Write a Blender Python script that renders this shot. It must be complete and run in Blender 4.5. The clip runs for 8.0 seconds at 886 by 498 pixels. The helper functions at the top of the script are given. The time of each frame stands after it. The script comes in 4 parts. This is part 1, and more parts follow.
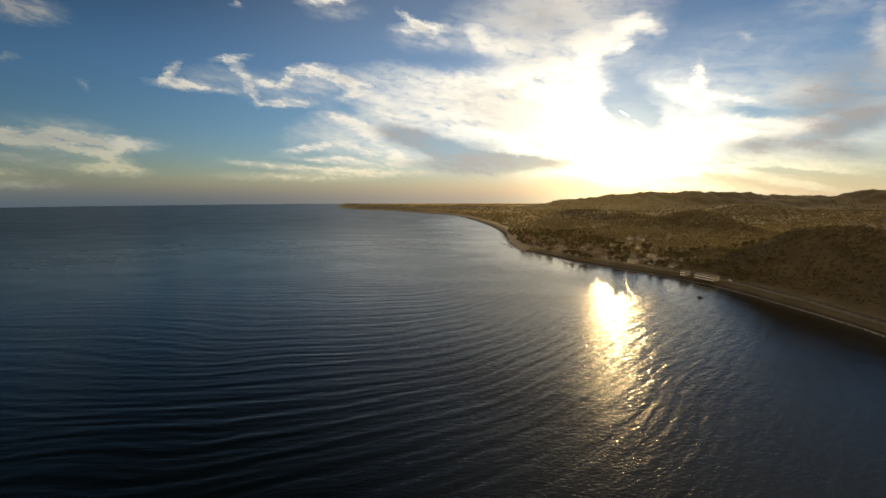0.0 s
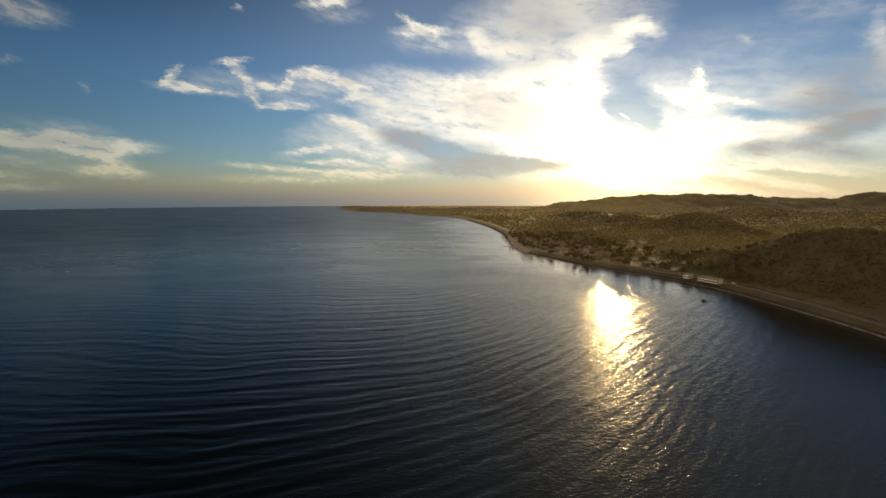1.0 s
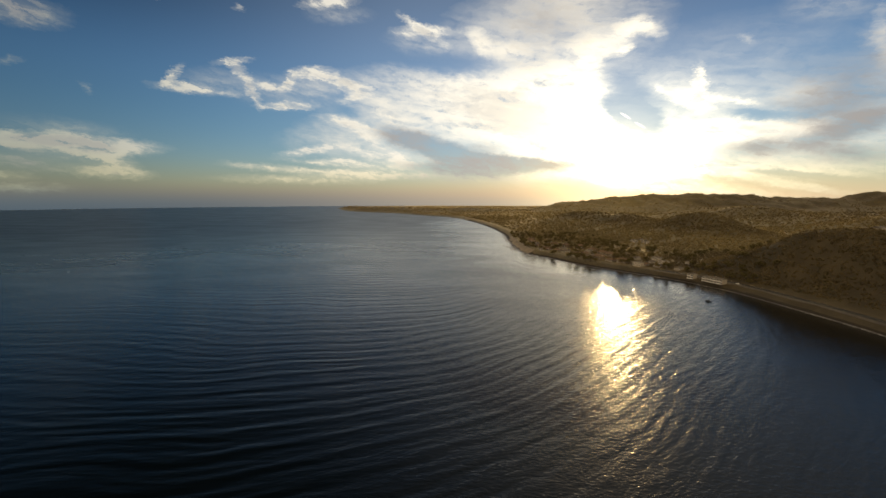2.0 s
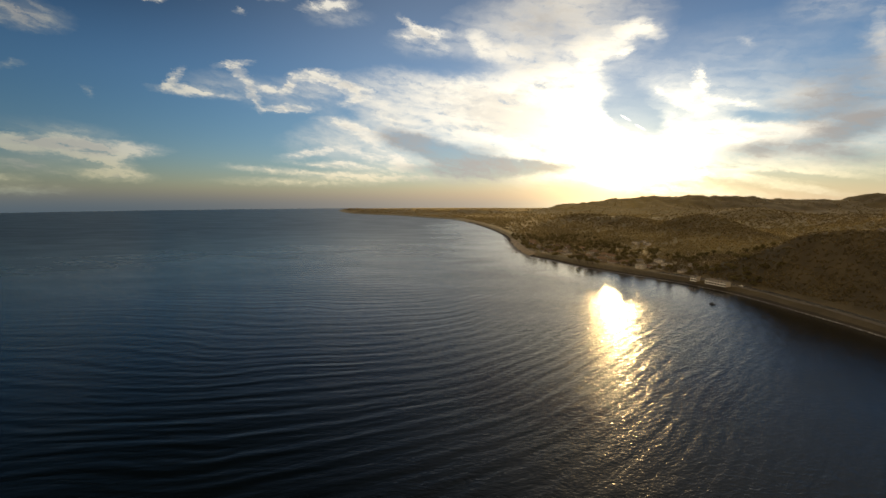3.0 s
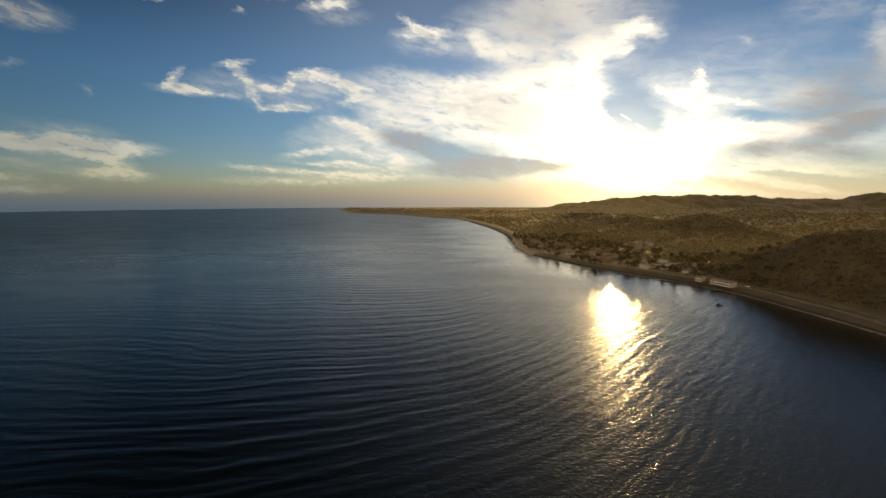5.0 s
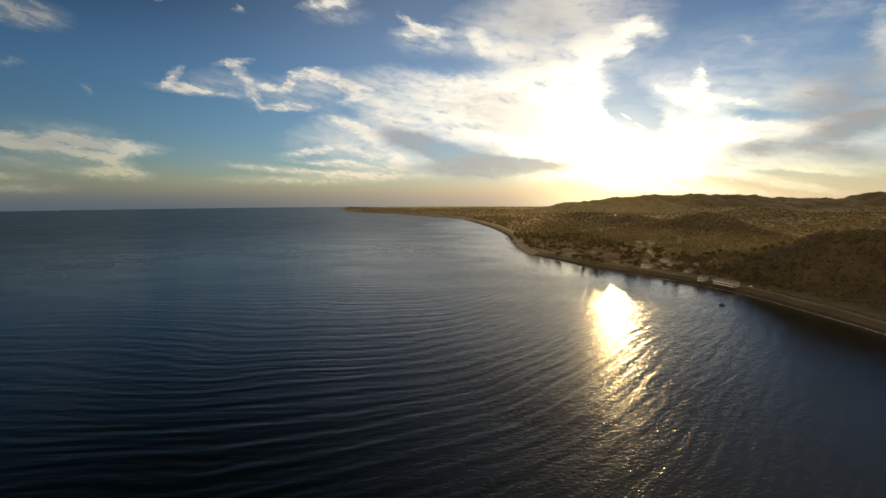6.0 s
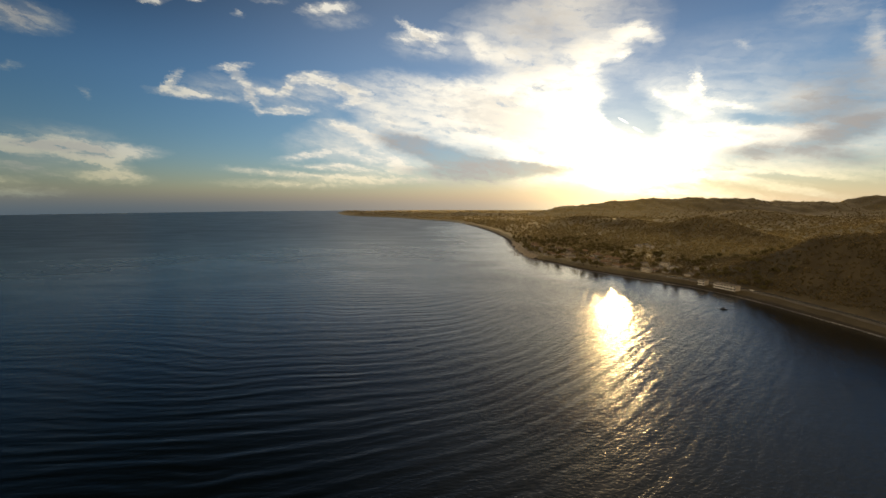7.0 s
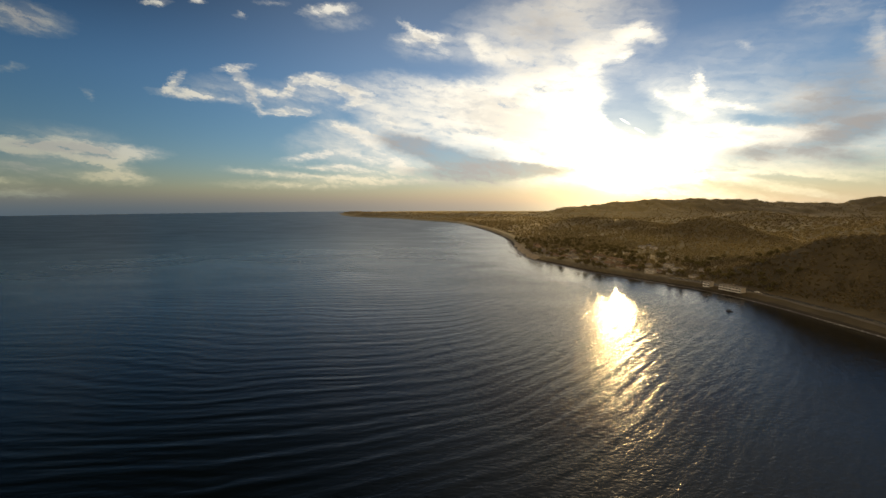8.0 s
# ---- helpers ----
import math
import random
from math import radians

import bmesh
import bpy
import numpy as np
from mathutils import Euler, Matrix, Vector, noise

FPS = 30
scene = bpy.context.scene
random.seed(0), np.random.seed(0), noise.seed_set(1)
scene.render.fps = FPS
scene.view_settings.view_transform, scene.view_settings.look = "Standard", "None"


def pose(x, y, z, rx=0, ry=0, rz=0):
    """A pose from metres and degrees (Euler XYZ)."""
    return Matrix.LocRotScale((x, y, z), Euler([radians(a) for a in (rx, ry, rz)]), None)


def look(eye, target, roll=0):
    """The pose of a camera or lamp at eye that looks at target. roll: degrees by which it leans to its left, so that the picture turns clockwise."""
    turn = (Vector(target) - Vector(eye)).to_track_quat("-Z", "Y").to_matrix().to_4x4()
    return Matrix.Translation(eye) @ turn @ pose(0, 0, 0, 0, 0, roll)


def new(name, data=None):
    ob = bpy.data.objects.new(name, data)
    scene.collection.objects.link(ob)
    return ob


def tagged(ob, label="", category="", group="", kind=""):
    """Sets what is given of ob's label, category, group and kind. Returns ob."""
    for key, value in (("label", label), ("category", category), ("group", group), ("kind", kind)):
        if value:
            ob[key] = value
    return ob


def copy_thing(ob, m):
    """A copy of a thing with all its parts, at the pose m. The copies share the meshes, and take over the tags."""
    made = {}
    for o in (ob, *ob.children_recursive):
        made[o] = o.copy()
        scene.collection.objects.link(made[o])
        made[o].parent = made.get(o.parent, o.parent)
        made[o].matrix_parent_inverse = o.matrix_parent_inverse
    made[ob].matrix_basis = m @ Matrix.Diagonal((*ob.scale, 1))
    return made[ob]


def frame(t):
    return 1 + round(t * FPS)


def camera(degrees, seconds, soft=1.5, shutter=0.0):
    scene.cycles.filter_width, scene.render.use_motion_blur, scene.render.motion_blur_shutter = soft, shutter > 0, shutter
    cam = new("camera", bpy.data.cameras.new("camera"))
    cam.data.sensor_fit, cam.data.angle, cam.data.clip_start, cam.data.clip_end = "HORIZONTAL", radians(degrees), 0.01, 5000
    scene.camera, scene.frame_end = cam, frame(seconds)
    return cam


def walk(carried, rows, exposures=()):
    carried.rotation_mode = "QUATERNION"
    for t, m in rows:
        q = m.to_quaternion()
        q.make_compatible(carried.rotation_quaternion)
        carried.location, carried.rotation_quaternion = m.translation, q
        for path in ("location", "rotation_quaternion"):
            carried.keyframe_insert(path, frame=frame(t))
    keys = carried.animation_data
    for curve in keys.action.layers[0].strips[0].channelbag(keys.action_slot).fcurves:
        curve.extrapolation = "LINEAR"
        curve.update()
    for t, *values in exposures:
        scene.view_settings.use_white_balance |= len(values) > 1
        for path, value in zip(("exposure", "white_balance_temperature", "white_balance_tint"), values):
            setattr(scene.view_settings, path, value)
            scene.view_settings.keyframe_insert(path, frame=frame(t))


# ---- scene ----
import itertools

# ---------------------------------------------------------------- camera
# A small drone 110 m above a bay, drifting ahead and a little seaward.
cam = camera(94.0, 8.0, soft=1.5)
TILT = -7.59
DRIFT = (-11.0, 25.0)
TURNS = (
    (0.0, 0.0, 0.0, 0.0), (0.5, 0.0, 0.17, 0.0), (1.0, 0.05, 0.32, 0.0), (1.5, 0.12, 0.28, 0.0),
    (3.0, 0.22, 0.62, 0.1), (3.5, 0.30, 0.86, 0.0), (4.0, 0.20, 1.05, 0.1), (4.5, 0.22, 0.76, 0.1),
    (6.0, 0.22, 0.42, 0.1), (6.5, 0.15, 0.58, 0.1), (7.0, -0.02, 0.92, 0.1), (7.5, 0.0, 1.05, 0.1),
    (8.0, 0.20, 1.05, 0.1),
)
walk(cam, [(t, pose(DRIFT[0] * t / 8, DRIFT[1] * t / 8, 110.0, 90 + TILT + tip, lean, yaw))
           for t, yaw, tip, lean in TURNS], [(0.0, 0.12, 7150, 10), (8.0, 0.12, 7150, 10)])

# ---------------------------------------------------------------- light
SUN_AZ, SUN_EL = 22.5, 3.9          # degrees right of the y axis, degrees above the horizontal
SUN_DIR = Vector((math.sin(radians(SUN_AZ)) * math.cos(radians(SUN_EL)),
                  math.cos(radians(SUN_AZ)) * math.cos(radians(SUN_EL)), math.sin(radians(SUN_EL))))

sun = new("sun", bpy.data.lights.new("sun", "SUN"))
sun.data.energy, sun.data.angle, sun.data.color = 1.35, radians(1.0), (1.0, 0.69, 0.31)
sun.matrix_world = look(SUN_DIR * 1000, (0, 0, 0))


class Nodes:
    """Short names for building a node tree."""

    def __init__(self, tree):
        self.tree = tree
        tree.nodes.clear()

    def add(self, kind, **values):
        n = self.tree.nodes.new(kind)
        for key, value in values.items():
            setattr(n, key, value)
        return n

    def put(self, socket, value):
        if isinstance(value, bpy.types.NodeSocket):
            self.tree.links.new(value, socket)
        elif value is not None:
            socket.default_value = value

    def math(self, op, a, b=None, c=None, clamp=False):
        n = self.add("ShaderNodeMath", operation=op, use_clamp=clamp)
        for s, v in zip(n.inputs, (a, b, c)):
            self.put(s, v)
        return n.outputs[0]

    def vec(self, op, a, b=None):
        n = self.add("ShaderNodeVectorMath", operation=op)
        self.put(n.inputs[0], a)
        if op == "SCALE":
            self.put(n.inputs["Scale"], b)
        else:
            self.put(n.inputs[1], b)
        return n.outputs["Value" if op in ("DOT_PRODUCT", "LENGTH") else "Vector"]

    def mix(self, fac, a, b, blend="MIX"):
        n = self.add("ShaderNodeMix", data_type="RGBA", blend_type=blend)
        for s, v in zip((n.inputs[0], n.inputs[6], n.inputs[7]), (fac, a, b)):
            self.put(s, (*v, 1) if isinstance(v, tuple) and len(v) == 3 else v)
        return n.outputs[2]

    def noise(self, vector, scale, detail=4.0, rough=0.55, distort=0.0, color=False):
        n = self.add("ShaderNodeTexNoise")
        self.put(n.inputs["Vector"], vector)
        for key, v in (("Scale", scale), ("Detail", detail), ("Roughness", rough), ("Distortion", distort)):
            self.put(n.inputs[key], v)
        return n.outputs["Color" if color else 0]

    def step(self, value, low, high, to_low=0.0, to_high=1.0):
        n = self.add("ShaderNodeMapRange", interpolation_type="SMOOTHSTEP")
        for s, v in zip(n.inputs, (value, low, high, to_low, to_high)):
            self.put(s, v)
        return n.outputs[0]

    def along(self, vector, degrees, long, short, loc=(0, 0, 0)):
        """Coordinates for marks drawn out in the direction of that many degrees, long by short."""
        return self.mapping(vector, loc, (0, 0, radians(degrees)), (long, short, short), "TEXTURE")

    def mapping(self, vector, loc=(0, 0, 0), rot=(0, 0, 0), scale=(1, 1, 1), kind="POINT"):
        n = self.add("ShaderNodeMapping", vector_type=kind)
        for s, v in zip(n.inputs, (vector, loc, rot, scale)):
            self.put(s, v)
        return n.outputs[0]


world = bpy.data.worlds.new("sky")
scene.world = world
world.use_nodes = True
W = Nodes(world.node_tree)

way = W.add("ShaderNodeTexCoord").outputs["Generated"]
split = W.add("ShaderNodeSeparateXYZ")
W.put(split.inputs[0], way)
DEG = 180 / math.pi
azimuth = W.math("MULTIPLY", W.math("ARCTAN2", split.outputs[0], split.outputs[1]), DEG)
elevation = W.math("MULTIPLY", W.math("ARCSINE", split.outputs[2]), DEG)
join = W.add("ShaderNodeCombineXYZ")
W.put(join.inputs[0], azimuth)
W.put(join.inputs[1], elevation)
flat = join.outputs[0]              # (azimuth, elevation) in degrees

sky = W.add("ShaderNodeTexSky", sky_type="NISHITA", sun_disc=False, sun_elevation=radians(SUN_EL),
            sun_rotation=radians(SUN_AZ), altitude=100.0, air_density=1.0, dust_density=0.1, ozone_density=3.0)

# Clouds as strokes: azimuth and elevation of both ends, half thickness (degrees), weight
LEFT_BANK = (
    (-48, 5.4, -34, 5.4, 0.91, 1.3), (-48.6, 5.4, -38.2, 5.9, 0.76, 1.2), (-43.1, 4.9, -35.6, 4.9, 0.82, 0.9),
    (-42, 2.8, -35.1, 2.4, 0.72, 1.15), (-40.6, 4.2, -36.7, 3.5, 0.84, 0.8), (-48.9, 2, -44.6, 2, 0.42, 1),
    (-49.7, 0.9, -41.3, 0.9, 0.65, 0.8), (-48.1, 3.4, -40.7, 3.8, 1.2, 0.55), (-42.6, 7, -39.8, 6.8, 0.34, 0.55),
)
WISPS = (
    (-34.1, 12.1, -27.6, 12.2, 0.62, 1.1), (-33.2, 12.3, -31.4, 14.3, 0.46, 0.8), (-28, 11.9, -24.7, 12.1, 0.38, 0.4),
    (-40.1, 11.2, -39.6, 10.5, 0.33, 0.45), (-17.9, 22.4, -11.6, 23.3, 0.63, 1.15), (-34.8, 20.5, -32.1, 21, 0.26, 0.9),
    (-30.2, 21.6, -28.7, 21.7, 0.27, 0.9), (-25.5, 21.1, -24.7, 21.1, 0.29, 0.6), (-23.5, 22.6, -19.7, 23, 0.28, 0.4),
    (-46.6, 16.8, -41.7, 17, 1.29, 0.75), (-46.7, 12.1, -44.5, 12.6, 0.3, 0.4),
)
ARCH = (
    (-28.1, 15.2, -24, 16, 0.42, 0.85), (-26.4, 15.4, -24.4, 13.8, 0.67, 1.2), (-24.8, 13.8, -23.3, 10.9, 0.61, 1.2),
    (-24.1, 13.3, -20.6, 13.1, 0.53, 0.95), (-23.5, 10.9, -16.7, 11.3, 0.47, 1.25), (-20.6, 13, -19.1, 14.9, 0.62, 1),
    (-19.3, 15, -14.4, 15.3, 0.78, 1.2), (-15.2, 14.8, -10.1, 13.6, 0.83, 1.1), (-13.9, 12.1, -9.9, 13.1, 0.61, 1),
    (-19.4, 13.7, -13.9, 13.6, 0.94, 0.35),
)
PLUME = (
    (-6.4, 20.4, -0.1, 20.6, 0.74, 1.2), (-5.8, 22.2, 0.8, 18.8, 0.53, 0.95), (-1.2, 20.5, 3.2, 20.3, 0.5, 0.5),
)
CROWN = (
    (3.8, 20.2, 5.6, 18.4, 0.89, 1.5), (5.5, 18.5, 10.6, 17.9, 0.83, 1.1), (6.2, 20.9, 16.1, 20.8, 2.44, 0.62),
    (10.5, 23, 21.9, 23.5, 1.52, 0.7), (16.2, 18.3, 22.2, 17.5, 1.1, 1.2), (21.2, 19.1, 24.6, 19.5, 0.86, 1.35),
    (23.8, 19.9, 26.3, 18.4, 0.75, 0.7), (21.9, 16.9, 23.4, 17.5, 0.46, 1), (17.7, 16.4, 19.6, 16, 0.62, 1.5),
    (8.4, 17.6, 18.4, 16, 1.52, 0.6), (14, 22.2, 20.8, 19.7, 1.7, 0.45),
)
HEAP = (
    (-10.9, 14.9, 8.5, 14, 1.77, 0.85), (-8.1, 11.2, 19.3, 10.7, 2.4, 1.25), (-2, 13.4, 19.7, 13.3, 2.05, 1),
    (2.5, 9.2, 22.1, 6.8, 2.99, 1.3), (12.8, 15.4, 19.8, 13.6, 1.41, 0.95), (7.1, 11.2, 29, 4.2, 2.6, 1.2),
    (11.6, 6.3, 33, 2.2, 2.3, 1.1), (-12.4, 13.8, -6.6, 11.3, 1.15, 0.7), (8.5, 15.7, 12.8, 14.8, 1.31, 0.7),
)
FAN = (
    (-16.4, 10.1, -9.4, 8.9, 0.57, 1.1), (-14.1, 9.6, -5.6, 5.1, 0.67, 0.8), (-13.1, 9.6, -2, 6.2, 1.03, 0.8),
    (-21.4, 5.3, -13.2, 6.6, 0.5, 1.1), (-14.1, 6.6, -3.6, 4.4, 0.9, 0.9), (-21.6, 4.8, -9.7, 4.3, 0.44, 0.9),
    (-27.9, 3.9, -17, 3.3, 0.49, 0.75), (-21.2, 3.2, -1.3, 2.7, 0.6, 1), (-28.8, 2.2, -6.7, 2.1, 0.58, 0.7),
    (-9.9, 11.2, -2, 8.1, 1.17, 0.8), (-6.7, 4.3, 16, 3.5, 2.26, 0.9), (-17, 4.6, -5.1, 3.6, 0.6, 0.7),
)
EAST = (
    (30.5, 14.1, 30.9, 9.8, 0.73, 1.3), (27.5, 11.5, 32.6, 10.5, 0.85, 0.85), (28.9, 11.8, 31.8, 9.4, 1, 0.35),
    (32.1, 11, 36.4, 9.7, 0.34, 0.75), (25.6, 13.1, 28, 11.6, 0.52, 0.45), (34.2, 16.8, 35.2, 16, 0.39, 0.3),
)
EAST_BAND = (
    (27, 6.0, 34.3, 7.4, 1.2, 1.1), (30.5, 8.1, 41, 6.7, 0.95, 1.15), (32.3, 5.6, 47.4, 4.5, 2.28, 1),
    (40.1, 6.8, 47.1, 8, 0.98, 1.1), (27.9, 3.2, 47.6, 2, 0.77, 0.8), (36.3, 1.7, 44.4, 0.3, 0.4, 0.9),
    (23, 0.9, 41.9, 0.1, 0.77, 0.7),
)
EAST_VEIL = (
    (37.8, 11.1, 42.8, 10.2, 1.08, 0.45), (40.7, 10.5, 47.5, 11.3, 1.89, 0.45), (38.1, 10.1, 47.1, 7.5, 0.94, 0.6),
    (44.9, 17, 45.5, 12.6, 0.66, 0.4), (44.3, 15.3, 46.8, 10.9, 0.9, 0.45), (38.3, 18.7, 44.8, 17.5, 1.28, 0.3),
)
# grey undersides; the last row greys the unseen cloud added above the view
SHADES = (
    (-9.6, 8.9, 2.5, 5.4, 1.0, 2.7), (-2, 6.2, 9, 4.7, 0.8, 2.0), (4, 4.9, 20.5, 3.8, 0.65, 1.9), (-7, 4.3, 11, 3.5, 0.6, 1.4),
    (2, 7.2, 12, 6.0, 0.5, 0.8), (-7.4, 3, 16.1, 2.9, 1.22, 1.1), (-17.1, 1.4, 16.1, 0.9, 1.08, 0.9),
    (6.2, 20.9, 19.5, 21, 2.8, 0.85), (-48.1, 3.4, -41.6, 3.5, 1.3, 1), (-46.6, 16.8, -41.7, 17, 1.49, 1.3),
    (7.7, 16.4, 15.6, 15.6, 1.3, 0.3), (1, 3.6, 13.1, 4.3, 0.9, 0.8), (2, 42, 74, 40, 18, 1.0),
)
# eastern grey streaks, with more grey painted in to stand for lens vignetting
EAST_SHADES = (
    (32.4, 5.1, 40.7, 5.5, 0.73, 1.2), (40.2, 5.5, 47.1, 7.5, 0.76, 1.35), (41.2, 4.3, 47.4, 3.7, 0.65, 1),
    (39, 11, 47.5, 11, 2.4, 1.3), (36.5, 8.4, 48, 7.8, 1.3, 1.0), (34, 4.8, 48, 4.4, 1.2, 0.9),
)
# rifts where the blue shows through
RIFTS = (
    (20.4, 15.5, 27, 8.8, 2.49, 0.85), (20.6, 11.2, 26.4, 8.2, 1.5, 1.15), (34.1, 3.1, 47.7, 1, 0.4, 1.3),
    (-22.7, 12.3, -11, 12.3, 0.61, 0.5), (-14.6, 11.3, -11, 10.7, 0.64, 0.9), (-21.1, 4.7, -14.1, 5.1, 0.43, 0.9),
    (-6.5, 17.7, 7, 16.4, 1.45, 1), (33.2, 9.5, 39.1, 7.9, 0.69, 0.9),
)
# thin films that trail from the crisp rags
FILMS = (
    (-31, 13, -24, 13.6, 1.3, 0.34), (-25, 12.4, -12, 13.2, 1.6, 0.45), (-19, 14.6, -8, 14.2, 1.0, 0.35), (-46, 7.0, -37, 6.4, 1.0, 0.30),
    (-6.5, 19.5, 2, 18.6, 1.4, 0.38), (-20, 7.2, -8, 8.6, 1.6, 0.45), (26, 12.5, 34, 11.0, 1.6, 0.35), (-17, 21.5, -10, 22.0, 0.9, 0.30),
)
# unseen high cloud, added above the view so the water on the right reflects grey
OVERHEAD_FILL = ((2, 42, 74, 40, 13, 0.85), (24, 33, 78, 30, 3.4, 0.55))


def swirl(base, scale, amount, seed, detail):
    """The directions base, pushed about by noise of that scale (per degree) by up to half of amount degrees."""
    w = W.noise(W.mapping(flat, loc=(seed, 2 * seed, 5), scale=(scale, scale * 1.9, 1)), 1.0, detail, 0.6, color=True)
    return W.vec("ADD", base, W.vec("MULTIPLY", W.vec("SUBTRACT", w, (0.5, 0.5, 0.5)), (amount, amount * 0.5, 0.0)))


bent = swirl(flat, 0.16, 1.4, 1, 2.0)
bent = swirl(bent, 0.5, 1.5, 3, 3.0)
bent = swirl(bent, 1.4, 1.0, 7, 4.0)
crisp_bent = swirl(swirl(swirl(flat, 0.45, 1.1, 13, 2.0), 1.1, 1.6, 17, 3.0), 3.2, 0.7, 19, 3.0)

last_sum = [None]                   # keeps the strokes in a chain, one evaluated after another


def strokes(base, rows, swell_out=1.5):
    """Soft ellipses along the strokes, summed."""
    total = None
    for u0, v0, u1, v1, thick, weight in rows:
        here = base if last_sum[0] is None else W.vec("ADD", base, W.math("MULTIPLY", last_sum[0], 1e-6))
        long = math.hypot(u1 - u0, v1 - v0) / 2 + thick
        local = W.mapping(here, ((u0 + u1) / 2, (v0 + v1) / 2, 0), (0, 0, math.atan2(v1 - v0, u1 - u0)), (long * 1.15, thick * swell_out, 1), "TEXTURE")
        local = W.vec("MULTIPLY", local, (1, 1, 0))
        ball = W.add("ShaderNodeTexGradient", gradient_type="SPHERICAL")
        W.put(ball.inputs[0], local)
        part_ = W.math("MULTIPLY", ball.outputs["Fac"], weight)
        total = part_ if total is None else W.math("ADD", total, part_)
        last_sum[0] = total
    return total


fibre = W.noise(W.along(bent, -10, 7.5, 1.1), 1.0, 6.0, 0.52, 0.9)
curd = W.noise(W.mapping(bent, loc=(3, 9, 2), scale=(0.42, 0.8, 1)), 1.0, 5.0, 0.50, 0.8)
texture = W.math("ADD", W.math("MULTIPLY", W.math("SUBTRACT", fibre, 0.5), 1.9),
                 W.math("MULTIPLY", W.math("SUBTRACT", curd, 0.5), 1.5))
wisp = W.noise(W.along(crisp_bent, -14, 2.6, 0.6, (8, 2, 1)), 1.0, 5.0, 0.52, 0.7)
fleece = W.math("ADD", W.math("MULTIPLY", texture, 0.55), W.math("MULTIPLY", W.math("SUBTRACT", wisp, 0.5), 2.0))
rift = W.step(strokes(bent, RIFTS), 0.05, 0.8, 1.0, 0.10)
puffs = strokes(crisp_bent, LEFT_BANK + WISPS + ARCH + PLUME + FAN + EAST, 1.3)
mass = strokes(bent, CROWN + FILMS + HEAP + EAST_BAND + EAST_VEIL + OVERHEAD_FILL)
body = W.math("MULTIPLY", W.math("ADD", puffs, mass), rift)
crisp = W.step(W.math("MULTIPLY", puffs, W.math("ADD", 0.95, W.math("MULTIPLY", fleece, 2.3))), 0.08, 1.25, 0.0, 0.92)
thick = W.math("MULTIPLY", mass, W.math("ADD", 0.9, W.math("MULTIPLY", fleece, 1.1)))
thick = W.math("POWER", W.math("MAXIMUM", thick, 0.0), 1.4)
thick = W.math("SUBTRACT", 1.0, W.math("EXPONENT", W.math("MULTIPLY", thick, -1.7)))
cover = W.math("SUBTRACT", 1.0, W.math("MULTIPLY", W.math("SUBTRACT", 1.0, crisp), W.math("SUBTRACT", 1.0, W.math("MULTIPLY", thick, 0.95))))
haloed = W.math("MULTIPLY", W.math("MINIMUM", puffs, 1.0), 0.40)
cover = W.math("SUBTRACT", 1.0, W.math("MULTIPLY", W.math("SUBTRACT", 1.0, cover), W.math("SUBTRACT", 1.0, haloed)))
cover = W.math("MULTIPLY", cover, rift)
# unseen broken cloud, added away from the sun to light the near sides of the hills
toward = W.vec("DOT_PRODUCT", way, tuple(SUN_DIR))
fill_veil = W.noise(W.mapping(way, loc=(4, 1, 8), scale=(1.6, 1.6, 5.0)), 1.0, 6.0, 0.6, 0.8)
fill_veil = W.step(W.math("ADD", fill_veil, W.step(toward, 0.30, -0.45, 0.0, 0.28)), 0.60, 0.84, 0.0, 0.92)
fill_veil = W.math("MULTIPLY", fill_veil, W.step(toward, 0.30, -0.10))
grain = W.math("ADD", texture, 0.5)
# a thin milky halo round the thicker cloud
milk = strokes(bent, ((-6, 9, 28, 9, 6, 0.8), (4, 19, 22, 20, 4.5, 0.9), (30, 7, 52, 9, 4.0, 0.6), (-16, 7, 0, 10, 3.5, 0.8), (27, 15, 44, 13, 3.5, 0.2)))
milk = W.math("MULTIPLY", W.math("MULTIPLY", milk, rift), W.math("ADD", 0.4, W.math("MULTIPLY", grain, 1.1)))
milk = W.math("SUBTRACT", 1.0, W.math("EXPONENT", W.math("MULTIPLY", W.math("MAXIMUM", milk, 0.0), -0.9)))
cover = W.math("SUBTRACT", 1.0, W.math("MULTIPLY", W.math("SUBTRACT", 1.0, cover), W.math("SUBTRACT", 1.0, milk)))
cover = W.math("MAXIMUM", cover, fill_veil)
shade = W.step(W.math("ADD", strokes(bent, SHADES + EAST_SHADES, 2.1), W.math("MULTIPLY", fleece, 0.45)), 0.1, 1.75)
# lit from behind: thin edges bright, thick hearts grey
shade = W.math("MAXIMUM", shade, W.step(W.math("SUBTRACT", body, W.math("MULTIPLY", texture, 0.9)), 0.75, 2.0, 0.0, 0.45))

# how near a direction lies to the sun
near = W.math("MAXIMUM", W.vec("DOT_PRODUCT", way, tuple(SUN_DIR)), 0.0)
glow_core = W.math("POWER", near, 900.0)
glow_mid = W.math("POWER", near, 75.0)
glow_wide = W.math("POWER", near, 5.0)
glow_broad = W.math("POWER", near, 12.0)
glow_heap = W.math("POWER", near, 26.0)

